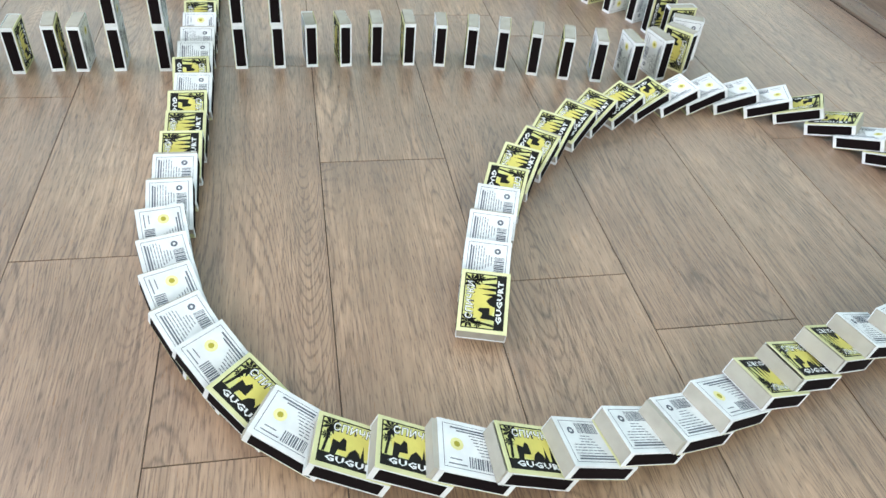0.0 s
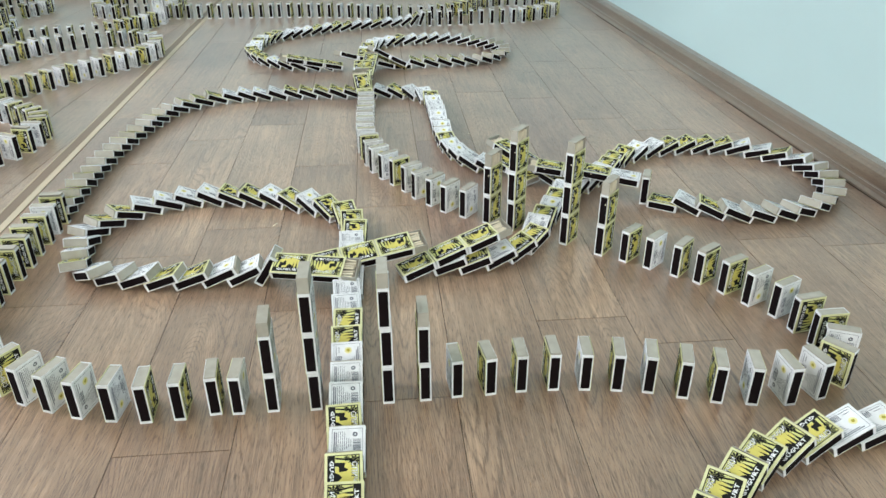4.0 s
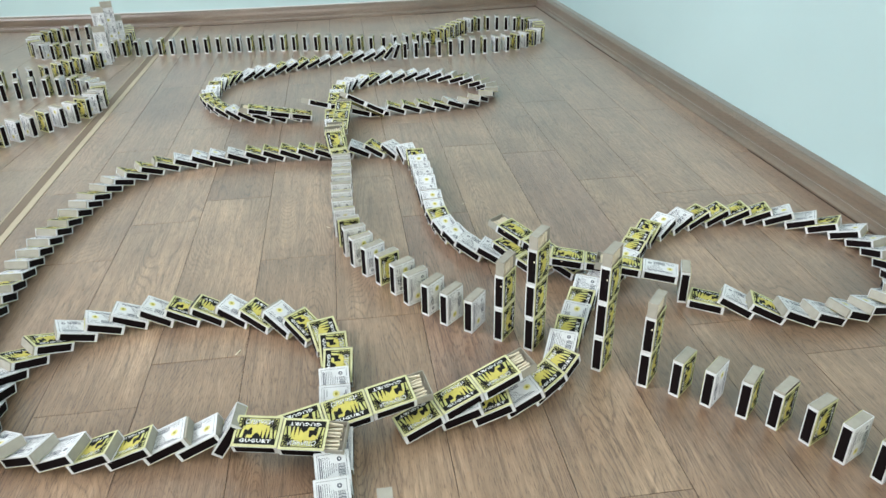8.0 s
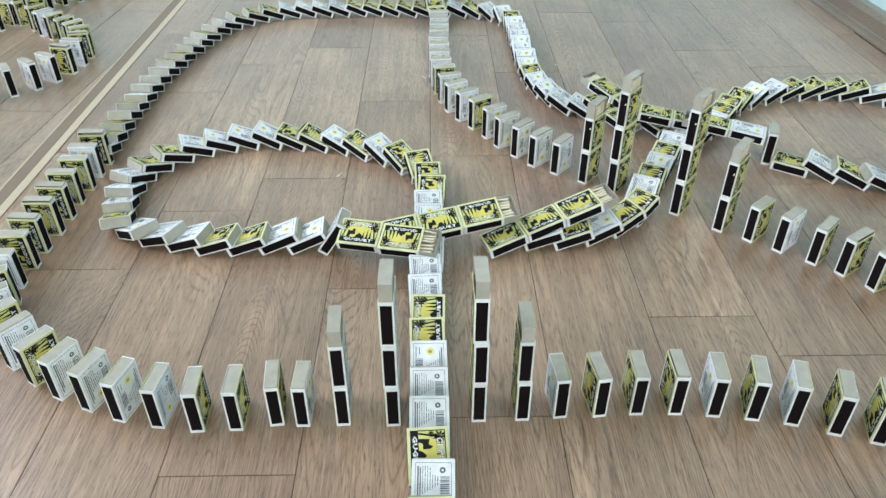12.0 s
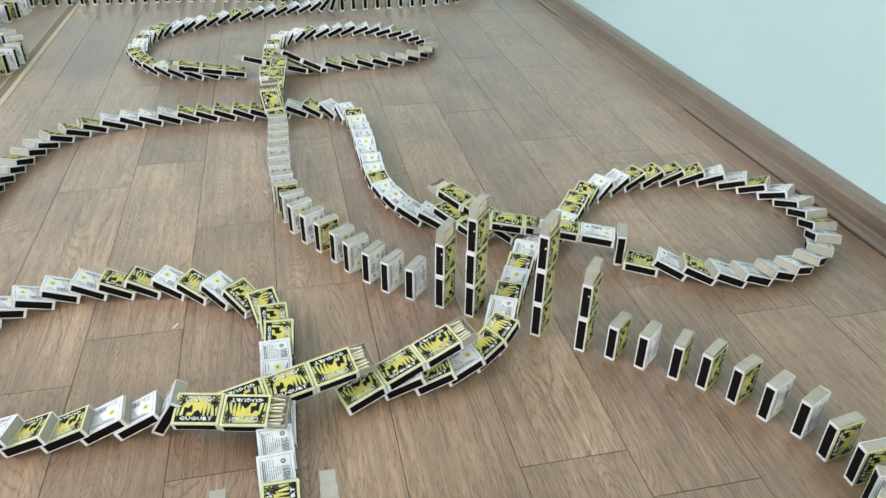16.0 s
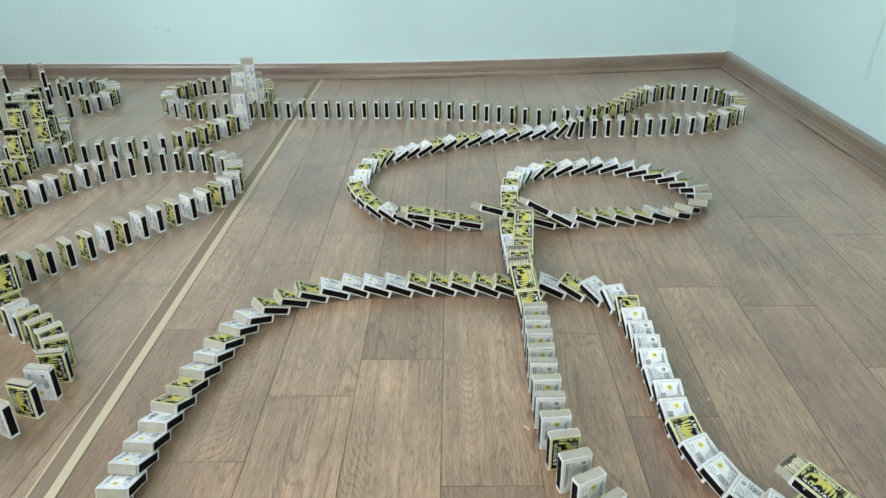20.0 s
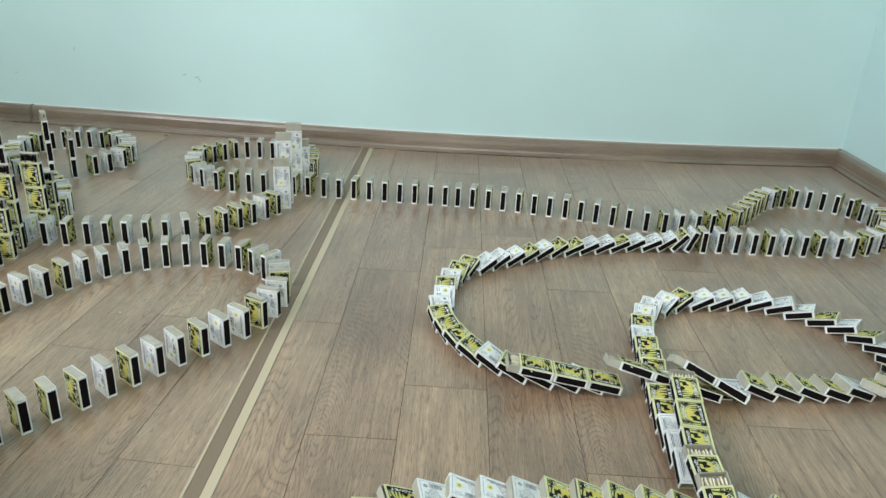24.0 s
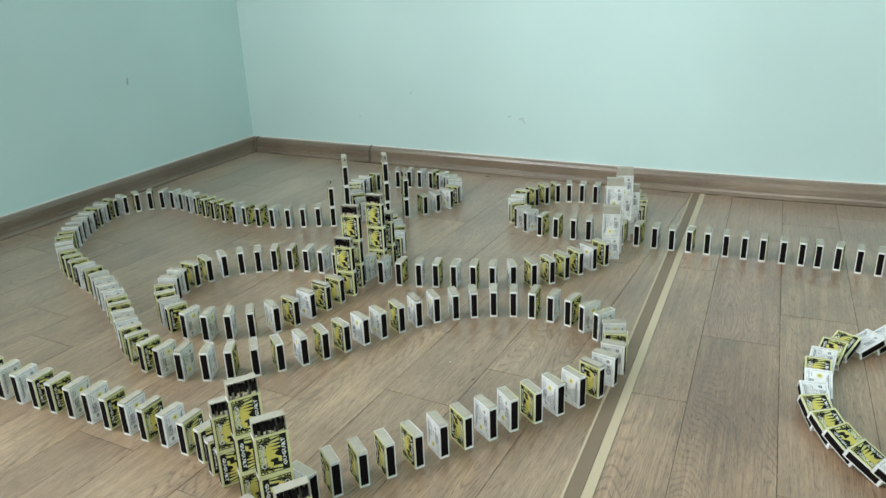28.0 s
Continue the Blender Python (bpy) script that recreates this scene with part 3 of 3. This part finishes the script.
def tower(x, y, yaw, n, group, face="Y", heads=True):
    """Boxes stacked on end, the drawer of the top one pushed up."""
    for i in range(n):
        m = pose(x + RND.uniform(-0.0006, 0.0006), y + RND.uniform(-0.0006, 0.0006), i * (BH + 0.0002), 0, 0, yaw + RND.gauss(0, 1.2))
        top = i == n - 1
        put(m @ turned(face, (not top) and RND.random() < 0.5), group,
            "matchbox on top of a stack with its tray pushed up" if top else "matchbox standing on end in a small stack", top, "stacked_matchbox", heads)


def lying(x, y, z, yaw, pitch, roll, group, face="Y", out=False, count=1):
    """A fallen stack lying in line: from its foot at x, y, z along the heading yaw, rising by pitch, its label side up."""
    m0 = pose(x, y, z, 0, 0, yaw) @ pose(0, 0, 0, -(90 - pitch), 0, 0) @ pose(0, 0, 0, 0, 0, roll)
    for i in range(count):
        m = m0 @ pose(RND.uniform(-0.001, 0.001), 0, i * (BH + 0.0012), 0, 0, RND.gauss(0, 0.8))
        last = out and i == count - 1
        put(m @ turned(face[min(i, len(face) - 1)], not last and (i + count) % 2 == 1), group, "matchbox of a fallen stack with its tray half out" if last else "matchbox of a fallen stack lying on its side", last, "stacked_matchbox", heads=False)


# ---- the rows of matchboxes ----
G_RING = "toppled matchboxes of the first ring and column"
toppled([(0.265, 0.460), (0.284, 0.523), (0.314, 0.602), (0.350, 0.659), (0.402, 0.713), (0.455, 0.751), (0.520, 0.775), (0.606, 0.782), (0.682, 0.752),
         (0.729, 0.690), (0.750, 0.620), (0.735, 0.550), (0.690, 0.490), (0.620, 0.445), (0.542, 0.420), (0.467, 0.396), (0.389, 0.370), (0.319, 0.357),
         (0.235, 0.360), (0.156, 0.379), (0.105, 0.427), (0.066, 0.489), (0.046, 0.565), (0.045, 0.639), (0.049, 0.750), (0.049, 0.900), (0.049, 1.068),
         (0.055, 1.200), (0.057, 1.280), (0.052, 1.325), (0.034, 1.359), (0.000, 1.391), (-0.063, 1.429), (-0.132, 1.446), (-0.205, 1.451), (-0.281, 1.429),
         (-0.331, 1.383), (-0.352, 1.340), (-0.353, 1.287), (-0.340, 1.235), (-0.290, 1.201), (-0.225, 1.184), (-0.149, 1.181), (-0.122, 1.181)],
        0.0365, G_RING, "YWWWYYYYYYYYWWWWYYWYWYWWYYWWWYYYWWWWYWYYWYWWWWWWWYYYWYWWWYYWWWYWWYYYYWYWYYWWWWYYWWWYWWWYYWW", first=False)
G_MID = "toppled matchboxes of the side loop"
toppled([(0.168, 1.180), (0.210, 1.180), (0.260, 1.190), (0.312, 1.221), (0.344, 1.269), (0.368, 1.313), (0.391, 1.352), (0.419, 1.393), (0.463, 1.436), (0.510, 1.481),
         (0.540, 1.517), (0.575, 1.552), (0.620, 1.578), (0.677, 1.595), (0.740, 1.597), (0.800, 1.583), (0.850, 1.553), (0.888, 1.515), (0.906, 1.470), (0.905, 1.417),
         (0.888, 1.365), (0.852, 1.322), (0.800, 1.297), (0.748, 1.288), (0.700, 1.292), (0.650, 1.314), (0.612, 1.338)],
        0.0365, G_MID, "WYWYYWYWYWWWWYYYWWYYYYWWYWWWYWWWWWWWYWY")
G_ARC = "toppled matchboxes of the wide arc"
toppled([(0.337, 1.525), (0.310, 1.543), (0.284, 1.572), (0.264, 1.611), (0.250, 1.655), (0.246, 1.716), (0.243, 1.787), (0.243, 1.850), (0.243, 1.910), (0.238, 1.960),
         (0.220, 2.001), (0.183, 2.026), (0.147, 2.036), (0.071, 2.042), (0.000, 2.050), (-0.077, 2.053), (-0.147, 2.052), (-0.215, 2.048), (-0.266, 2.032), (-0.310, 2.004),
         (-0.341, 1.972), (-0.363, 1.928), (-0.380, 1.874), (-0.397, 1.807), (-0.410, 1.740), (-0.419, 1.668), (-0.424, 1.600), (-0.427, 1.530), (-0.427, 1.450)],
        0.0362, G_ARC, "WWWWYWWWWWWWYWWYWYYYYYYWWWWYYYWWYWWYYWWWWYWYYWY", first=False)
G_ROW = "standing matchboxes of the front row"
standing([(-0.428, 1.405), (-0.429, 1.330), (-0.431, 1.230), (-0.434, 1.150), (-0.430, 1.094), (-0.408, 1.040), (-0.366, 0.995), (-0.309, 0.955), (-0.242, 0.924),
          (-0.205, 0.914), (-0.167, 0.908), (-0.131, 0.909), (-0.094, 0.912)], 0.0372, G_ROW, "YWYYYYYYWYWYWYWWWWYY", swap=True)
put(pose(-0.068, 0.911, 0, 0, 0, -92) @ turned("Y", True), G_ROW, "small matchbox standing on end on the wooden floor in a row")
standing([(0.172, 0.913), (0.247, 0.914), (0.320, 0.910), (0.392, 0.896), (0.462, 0.871), (0.500, 0.863), (0.541, 0.860), (0.583, 0.868), (0.619, 0.893), (0.636, 0.935), (0.629, 0.981)], 0.0371, G_ROW, "WYYYWYWYYWWWYWYYW")
standing([(0.619, 1.019), (0.597, 1.051), (0.555, 1.111), (0.497, 1.163), (0.469, 1.187)], 0.0371, G_ROW, "WWYYYW", twist=-10)
standing([(0.248, 1.362), (0.223, 1.384), (0.182, 1.437), (0.151, 1.492), (0.113, 1.555), (0.092, 1.620), (0.084, 1.690), (0.084, 1.780), (0.087, 1.860), (0.089, 1.925)],
         0.0365, G_ROW, "WWWWWYWWWYWWWWWWWWWYYY")
G_STACK = "stacks of matchboxes over the crossings"
for x, y, n in ((-0.031, 0.911, 2), (0.015, 0.909, 3), (0.095, 0.911, 3), (0.136, 0.911, 2)):
    tower(x, y, -90, n, G_STACK, "Y", False)
for x, y, n in ((0.436, 1.212, 2), (0.392, 1.252, 3), (0.319, 1.309, 3), (0.284, 1.337, 2)):
    tower(x, y, 50, n, G_STACK, "Y", False)
# the back loop and the far rows
G_BACK = "toppled matchboxes of the back loop"
toppled([(0.088, 2.330), (0.091, 2.391), (0.099, 2.454), (0.116, 2.508), (0.145, 2.545), (0.185, 2.572), (0.235, 2.584), (0.298, 2.592), (0.356, 2.584), (0.405, 2.557),
         (0.449, 2.518), (0.479, 2.476), (0.491, 2.434), (0.484, 2.392), (0.461, 2.358), (0.432, 2.333), (0.379, 2.320), (0.326, 2.313), (0.277, 2.310), (0.226, 2.311)],
        0.0362, G_BACK, "YYWYWWWYWWWWWWYWYWWYYYWYYYYWW")
LOOP_LEFT = [(0.010, 2.305), (-0.035, 2.307), (-0.080, 2.314), (-0.124, 2.332), (-0.166, 2.362), (-0.200, 2.400), (-0.222, 2.440), (-0.231, 2.480), (-0.230, 2.540), (-0.222, 2.600),
             (-0.200, 2.655), (-0.150, 2.702), (-0.090, 2.740), (-0.021, 2.780), (0.060, 2.810), (0.140, 2.833)]
toppled(LOOP_LEFT, 0.0364, G_BACK, "WYWYWYYYYWWYWYYWWWYWYYWWYW", first=False)
leaning([(0.176, 2.840), (0.212, 2.846), (0.246, 2.850), (0.280, 2.853)], (24, 33, 48, 68), G_BACK, "WWYW")
G_FAR = "standing matchboxes of the far rows"
standing([(0.316, 2.856), (0.380, 2.860), (0.470, 2.862), (0.599, 2.868), (0.660, 2.880), (0.715, 2.906), (0.762, 2.945), (0.792, 3.000), (0.800, 3.060), (0.780, 3.120), (0.730, 3.165),
          (0.660, 3.183), (0.590, 3.172), (0.535, 3.125), (0.492, 3.070), (0.455, 3.022), (0.410, 2.985), (0.350, 2.964), (0.280, 2.958), (0.210, 2.966), (0.136, 2.992), (0.042, 3.020),
          (-0.064, 3.044), (-0.150, 3.057), (-0.205, 3.062)], 0.0364, G_FAR, "YWWWYWWYWWYWYWYYYWYYWYWWYWWWWWWWWYYWYYYWWYWYYWYYWW")
standing([(-0.235, 3.063), (-0.322, 3.067), (-0.453, 3.073), (-0.540, 3.078), (-0.600, 3.082), (-0.684, 3.083), (-0.725, 3.079), (-0.770, 3.081), (-0.815, 3.097), (-0.850, 3.128),
          (-0.873, 3.165), (-0.880, 3.205), (-0.885, 3.250), (-0.862, 3.294), (-0.830, 3.330), (-0.795, 3.352), (-0.740, 3.361), (-0.680, 3.356), (-0.625, 3.335), (-0.596, 3.290),
          (-0.586, 3.235), (-0.588, 3.182)], 0.0365, G_FAR, "WYYWYWYWWYYYWWYYWWYWWYYYYYYYWYWWWWW")
for x, y, n in ((-0.594, 3.145, 2), (-0.603, 3.100, 3), (-0.608, 3.012, 3), (-0.607, 2.978, 2)):
    tower(x, y, -168, n, G_STACK, "Y")
standing([(-0.620, 2.942), (-0.642, 2.905), (-0.677, 2.853), (-0.711, 2.810), (-0.765, 2.772), (-0.830, 2.752), (-0.905, 2.737), (-0.967, 2.724), (-1.033, 2.722), (-1.110, 2.731),
          (-1.173, 2.732), (-1.243, 2.721), (-1.312, 2.685), (-1.360, 2.640), (-1.385, 2.580), (-1.380, 2.525), (-1.352, 2.470), (-1.305, 2.428), (-1.255, 2.403), (-1.200, 2.402),
          (-1.155, 2.421), (-1.115, 2.452), (-1.088, 2.501), (-1.072, 2.555), (-1.060, 2.604)], 0.0365, G_FAR, "WYWWWWYWYWYWYWWWYWWYYWWYWWYYWWYWYYYWWYWYY")
for x, y, n in ((-1.054, 2.640, 2), (-1.057, 2.680, 3), (-1.048, 2.762, 3), (-1.046, 2.798, 2)):
    tower(x, y, 3, n, G_STACK, "Y")
standing([(-1.050, 2.840), (-1.062, 2.885), (-1.092, 2.935), (-1.140, 2.985), (-1.195, 3.030), (-1.250, 3.075), (-1.290, 3.116), (-1.324, 3.160), (-1.345, 3.210), (-1.348, 3.262),
          (-1.332, 3.312), (-1.300, 3.350), (-1.250, 3.370), (-1.190, 3.372), (-1.140, 3.356), (-1.100, 3.322), (-1.077, 3.275), (-1.073, 3.226), (-1.086, 3.190), (-1.118, 3.148)],
         0.0365, G_FAR, "YWYWYYWWWWYWYYWWYYWYYWYYYYWYYW")
for x, y, n in ((-1.150, 3.117, 2), (-1.184, 3.080, 3), (-1.264, 3.022, 3), (-1.298, 3.002, 2)):
    tower(x, y, 124, n, G_STACK, "W")
standing([(-1.331, 2.990), (-1.365, 2.974), (-1.398, 2.960), (-1.434, 2.952), (-1.498, 2.945), (-1.549, 2.950), (-1.590, 2.955), (-1.657, 2.970), (-1.695, 2.983), (-1.750, 3.000),
          (-1.800, 3.005), (-1.850, 2.987), (-1.890, 2.945), (-1.905, 2.890), (-1.895, 2.830), (-1.870, 2.765), (-1.830, 2.690), (-1.775, 2.620), (-1.705, 2.564), (-1.622, 2.520),
          (-1.542, 2.488), (-1.469, 2.446), (-1.412, 2.410), (-1.349, 2.362), (-1.310, 2.332), (-1.260, 2.300), (-1.212, 2.284), (-1.145, 2.282), (-1.079, 2.310), (-1.021, 2.354),
          (-0.975, 2.408), (-0.942, 2.464), (-0.906, 2.521), (-0.867, 2.574), (-0.813, 2.619), (-0.754, 2.650), (-0.683, 2.663), (-0.606, 2.653), (-0.550, 2.617)], 0.0365, G_FAR, "WWWWYYWYYYYWWWWYWYWYWYYYYWWYYWWWYWYYYYWWYYWWWYYYWYYWYYWWYWWWWWYWYWYY")
standing([(-0.529, 2.582), (-0.518, 2.540), (-0.518, 2.495), (-0.531, 2.448), (-0.557, 2.403), (-0.598, 2.353), (-0.642, 2.300), (-0.683, 2.248), (-0.723, 2.196), (-0.771, 2.140),
          (-0.795, 2.108), (-0.808, 2.072), (-0.818, 2.030), (-0.836, 1.985), (-0.853, 1.940), (-0.866, 1.890), (-0.874, 1.840), (-0.878, 1.790), (-0.873, 1.735), (-0.855, 1.685),
          (-0.820, 1.654), (-0.770, 1.642), (-0.715, 1.642), (-0.670, 1.656), (-0.635, 1.685), (-0.612, 1.725), (-0.600, 1.765), (-0.596, 1.810), (-0.605, 1.850), (-0.630, 1.885),
          (-0.660, 1.912), (-0.688, 1.935), (-0.716, 1.957)], 0.0365, G_FAR, "YWYYWYYWYYWYWWWWYYWWWYYWYYWWYWYWWWWWYWYYYYYW")
for x, y, n in ((-0.745, 1.988, 2), (-0.788, 2.020, 3), (-0.858, 2.070, 3), (-0.910, 2.094, 2)):
    tower(x, y, 50, n, G_STACK, "Y")
standing([(-0.938, 2.108), (-0.970, 2.124), (-1.014, 2.133), (-1.119, 2.140), (-1.234, 2.146), (-1.352, 2.148), (-1.480, 2.150)], 0.0365, G_FAR, "YYYWYWYWWYYWWYWY")

# ---- fallen stacks over the crossings ----
G_FALL = "fallen stacks of matchboxes"


def fallen(foot, head, z0, z1, n, face="Y", trayed=True, roll=0.0):
    """A stack of n boxes fallen from its foot towards head; z0 and z1: heights of its upper side at both ends."""
    dx, dy = head[0] - foot[0], head[1] - foot[1]
    rise = math.degrees(math.asin((z1 - z0) / (n * (BH + 0.0012))))
    lying(foot[0], foot[1], z0 - BT / 2, math.degrees(math.atan2(dy, dx)) - 90, rise, roll, G_FALL, face, trayed, n)


# beside the first column
put(pose(-0.076, 1.180, 0, 0, 0, -96) @ pose(0, BT / 2, 0, -33, 0, 0) @ pose(0, -BT / 2, 0) @ turned("W", False), G_FALL, "matchbox leaning steeply against a fallen stack", kind="stacked_matchbox")
fallen((-0.052, 1.160), (0.050, 1.134), 0.041, 0.043, 2, roll=20)
fallen((-0.007, 1.157), (0.144, 1.187), 0.036, 0.052, 3, roll=16)
fallen((0.123, 1.163), (0.275, 1.207), 0.015, 0.055, 3)
# beside the wide arc and the side loop
put(pose(0.561, 1.383, 0, 0, 0, 66) @ turned("Y", False), G_FALL, "matchbox still standing at the foot of a fallen stack", kind="stacked_matchbox")
fallen((0.550, 1.384), (0.458, 1.426), 0.044, 0.052, 2, "WY")
fallen((0.482, 1.438), (0.388, 1.473), 0.036, 0.044, 2)
fallen((0.430, 1.459), (0.336, 1.580), 0.016, 0.050, 3)
fallen((0.384, 1.470), (0.326, 1.552), 0.015, 0.034, 2, "Y", False)
# over the wide arc, towards the back loop
toppled([(0.080, 2.090), (0.079, 2.160), (0.079, 2.230), (0.084, 2.300)], 0.036, G_BACK, "WWWYYWY", first=False)
fallen((0.091, 2.118), (0.107, 2.270), 0.036, 0.052, 3)
fallen((0.086, 2.000), (0.082, 2.120), 0.036, 0.052, 2)
fallen((0.090, 1.950), (0.074, 2.066), 0.014, 0.062, 2)
# over the back loop
fallen((0.029, 2.300), (-0.128, 2.300), 0.018, 0.046, 3)
fallen((0.172, 2.291), (0.020, 2.312), 0.014, 0.050, 3, "Y", roll=18)
fallen((0.205, 2.282), (0.122, 2.306), 0.016, 0.056, 2, "W", roll=32)

# ---- small marks ----
SPECKS = ((-0.765, 2.456, (0.0024, 0.0020, 0.0010), FRAME), (-0.711, 2.418, (0.0090, 0.0016, 0.0005), SEAM), (-0.026, 3.484, (0.0080, 0.0030, 0.0012), STICK),
          (-1.070, 3.520, (0.0110, 0.0040, 0.0012), SEAM), (0.304, 1.756, (0.0060, 0.0014, 0.0008), STICK))


def mark(name, m, size, mat, label, category):
    bm = bmesh.new()
    add_box(bm, (-size[0] / 2, -size[1] / 2, 0), (size[0] / 2, size[1] / 2, size[2]), 0, min(size) * 0.3)
    ob = tagged(new(name, mesh_of(name, bm, mat)), label, category)
    ob.matrix_world = m
    return ob


mark("wood_splinter", pose(-0.071, 1.357, 0.0002, 0, 0, 60), (0.012, 0.0018, 0.0012), STICK, "pale splinter of match wood lying on the floor", "splinter")
mark("wood_splinter", pose(0.055, 1.705, 0.0002, 0, 0, 130), (0.010, 0.0014, 0.0010), STICK, "pale splinter of match wood lying on the floor", "splinter")

for x, y, size, mat in SPECKS:
    mark("floor_crumb", pose(x, y, 0.0001, 0, 0, 37 * x * 100), size, mat, "tiny crumb lying on the wooden floor", "crumb")
# scuffs on the walls
for x, z, long, turn in ((-1.017, 0.173, 0.012, 25), (-0.980, 0.168, 0.016, 20), (-0.972, 0.160, 0.014, -55), (-1.538, 0.145, 0.006, 0), (-1.345, 0.227, 0.010, 60)):
    mark("wall_scuff", pose(x, wall_line(x) - 0.0002, z, 90, 0, 0) @ pose(0, 0, 0, 0, 0, turn), (long, 0.0022, 0.0004), SCUFF, "small grey scuff on the mint wall paint", "scuff")
mark("wall_scuff", WEST @ pose(X0 + 0.0002, 3.14, 0.316, 90, 0, 90) @ pose(0, 0, 0, 0, 0, 82), (0.020, 0.0060, 0.0004), SCUFF, "faint grey smudge on the mint wall paint", "scuff")
# a pale, rubbed streak with an uneven outline
bm, rng = bmesh.new(), random.Random(3)
for across, up, long, wide in ((0.0, 0.0, 0.088, 0.0075), (-0.006, -0.052, 0.030, 0.0095)):
    add_poly(bm, [(up + long * math.cos(k * math.pi / 14) * rng.uniform(0.85, 1.0), across + wide * math.sin(k * math.pi / 14) * rng.uniform(0.6, 1.0), 0.0003 + 0.0002 * (across < 0)) for k in range(28)])
ob = tagged(new("wall_streak", mesh_of("wall_streak", bm, RUBBED)), "faint upright rubbed streak on the mint wall paint", "wall streak")
ob.matrix_world = EAST @ pose(X1 - 0.0002, 2.733, 0.245, 90, 0, -90) @ pose(0, 0, 0, 0, 0, 80)

# ---- floor planks ----
def plank_mesh(w, l, mat):
    bm = bmesh.new()
    g = 0.0005
    add_box(bm, (-w / 2 + g, -l / 2 + g, -0.004), (w / 2 - g, l / 2 - g, 0.0))
    return mesh_of("plank", bm, mat)


PLANKS = {}
LAID = pose(0.036, 0, 0, 0, 0, -1.0)
LAID_WEST = pose(-0.612, 2.2, 0, 0, 0, -5.5)
SEAM_LINE = strip.matrix_world.inverted()


def trimmed(corners, m, side):
    """The corners of a plank, cut off along the seam between the two floor sheets; side: -1 for the west sheet, 1 for the east."""
    far = [side * (SEAM_LINE @ m @ Vector((x, y, 0))).x + side * 0.009 for x, y in corners]
    if min(far) >= 0:
        return corners
    out = []
    for (p, a), (q, b) in zip(zip(corners, far), zip(corners[1:] + corners[:1], far[1:] + far[:1])):
        if a >= 0:
            out.append(p)
        if a * b < 0:
            out.append((p[0] + (q[0] - p[0]) * a / (a - b), p[1] + (q[1] - p[1]) * a / (a - b)))
    return out


def plank(x0, x1, y0, y1, mat, laid, side):
    w, l, g = (x1 - x0) / 2, (y1 - y0) / 2, 0.0005
    m = laid @ pose((x0 + x1) / 2, (y0 + y1) / 2, 0)
    corners = [(-w + g, -l + g), (w - g, -l + g), (w - g, l - g), (-w + g, l - g)]
    cut = trimmed(corners, m, side)
    if len(cut) < 3:
        return
    key = (round(2 * w, 4), round(2 * l, 4), mat)
    if cut != corners:
        bm = bmesh.new()
        top, low = [bm.verts.new((x, y, 0)) for x, y in cut], [bm.verts.new((x, y, -0.004)) for x, y in cut]
        bm.faces.new(top)
        bm.faces.new(low[::-1])
        for i in range(len(cut)):
            k = (i + 1) % len(cut)
            bm.faces.new((low[i], low[k], top[k], top[i]))
        mesh = mesh_of("plank", bm, mat)
    else:
        if key not in PLANKS:
            PLANKS[key] = plank_mesh(*key)
        mesh = PLANKS[key]
    ob = new("plank", mesh)
    ob.parent = floor
    ob.matrix_local = m


PITCH, LONG = 0.12, 0.51
STARTS = {-5: 0.41, -4: 0.627, -3: 0.243, -2: 0.327, -1: 0.585, 0: 0.39, 1: 0.706, 2: 0.53, 3: 0.467, 4: 0.30}
REDDER = {(-4, 4), (3, 2), (1, 1), (-8, 4)}
rest = bmesh.new()
for k in range(-6, 9):
    a, b = k * PITCH, (k + 1) * PITCH
    y = STARTS.get(k, RND.uniform(0.2, 0.7)) - 7 * LONG
    while y < Y1 + 0.05:
        e = min(y + LONG, Y1 + 0.06)
        if e > 0.0:
            plank(a, b, y, e, OAK_WARM if (k, round((y - STARTS.get(k, 0)) / LONG)) in REDDER else OAK, LAID, 1)
        elif e > Y0 - 0.1:
            for v in add_box(rest, (a + 0.0003, max(y, Y0 - 0.1) + 0.0003, -0.004), (b - 0.0003, e - 0.0003, 0.0)):
                v.co = LAID @ v.co
        y = e
STARTS_WEST = {0: 0.246, 1: 0.127, -1: 0.41, 2: 0.33, 3: 0.05}
for k in range(-6, 15):
    y = STARTS_WEST.get(k, RND.uniform(0.0, 0.5)) - 11 * LONG
    while y < 1.46:
        a, b, d, e = -(k + 1) * 0.114, -k * 0.114, max(y, -4.95), min(y + LONG, 1.46)
        if y + LONG > -2.0:
            plank(a, b, d, e, OAK_WEST, LAID_WEST, -1)
        elif e > d:
            for v in add_box(rest, (a + 0.0003, d + 0.0003, -0.004), (b - 0.0003, e - 0.0003, -0.0001)):
                v.co = LAID_WEST @ v.co
        y += LONG
tagged(part("plank_field", rest, (OAK,), floor), kind="stuff")
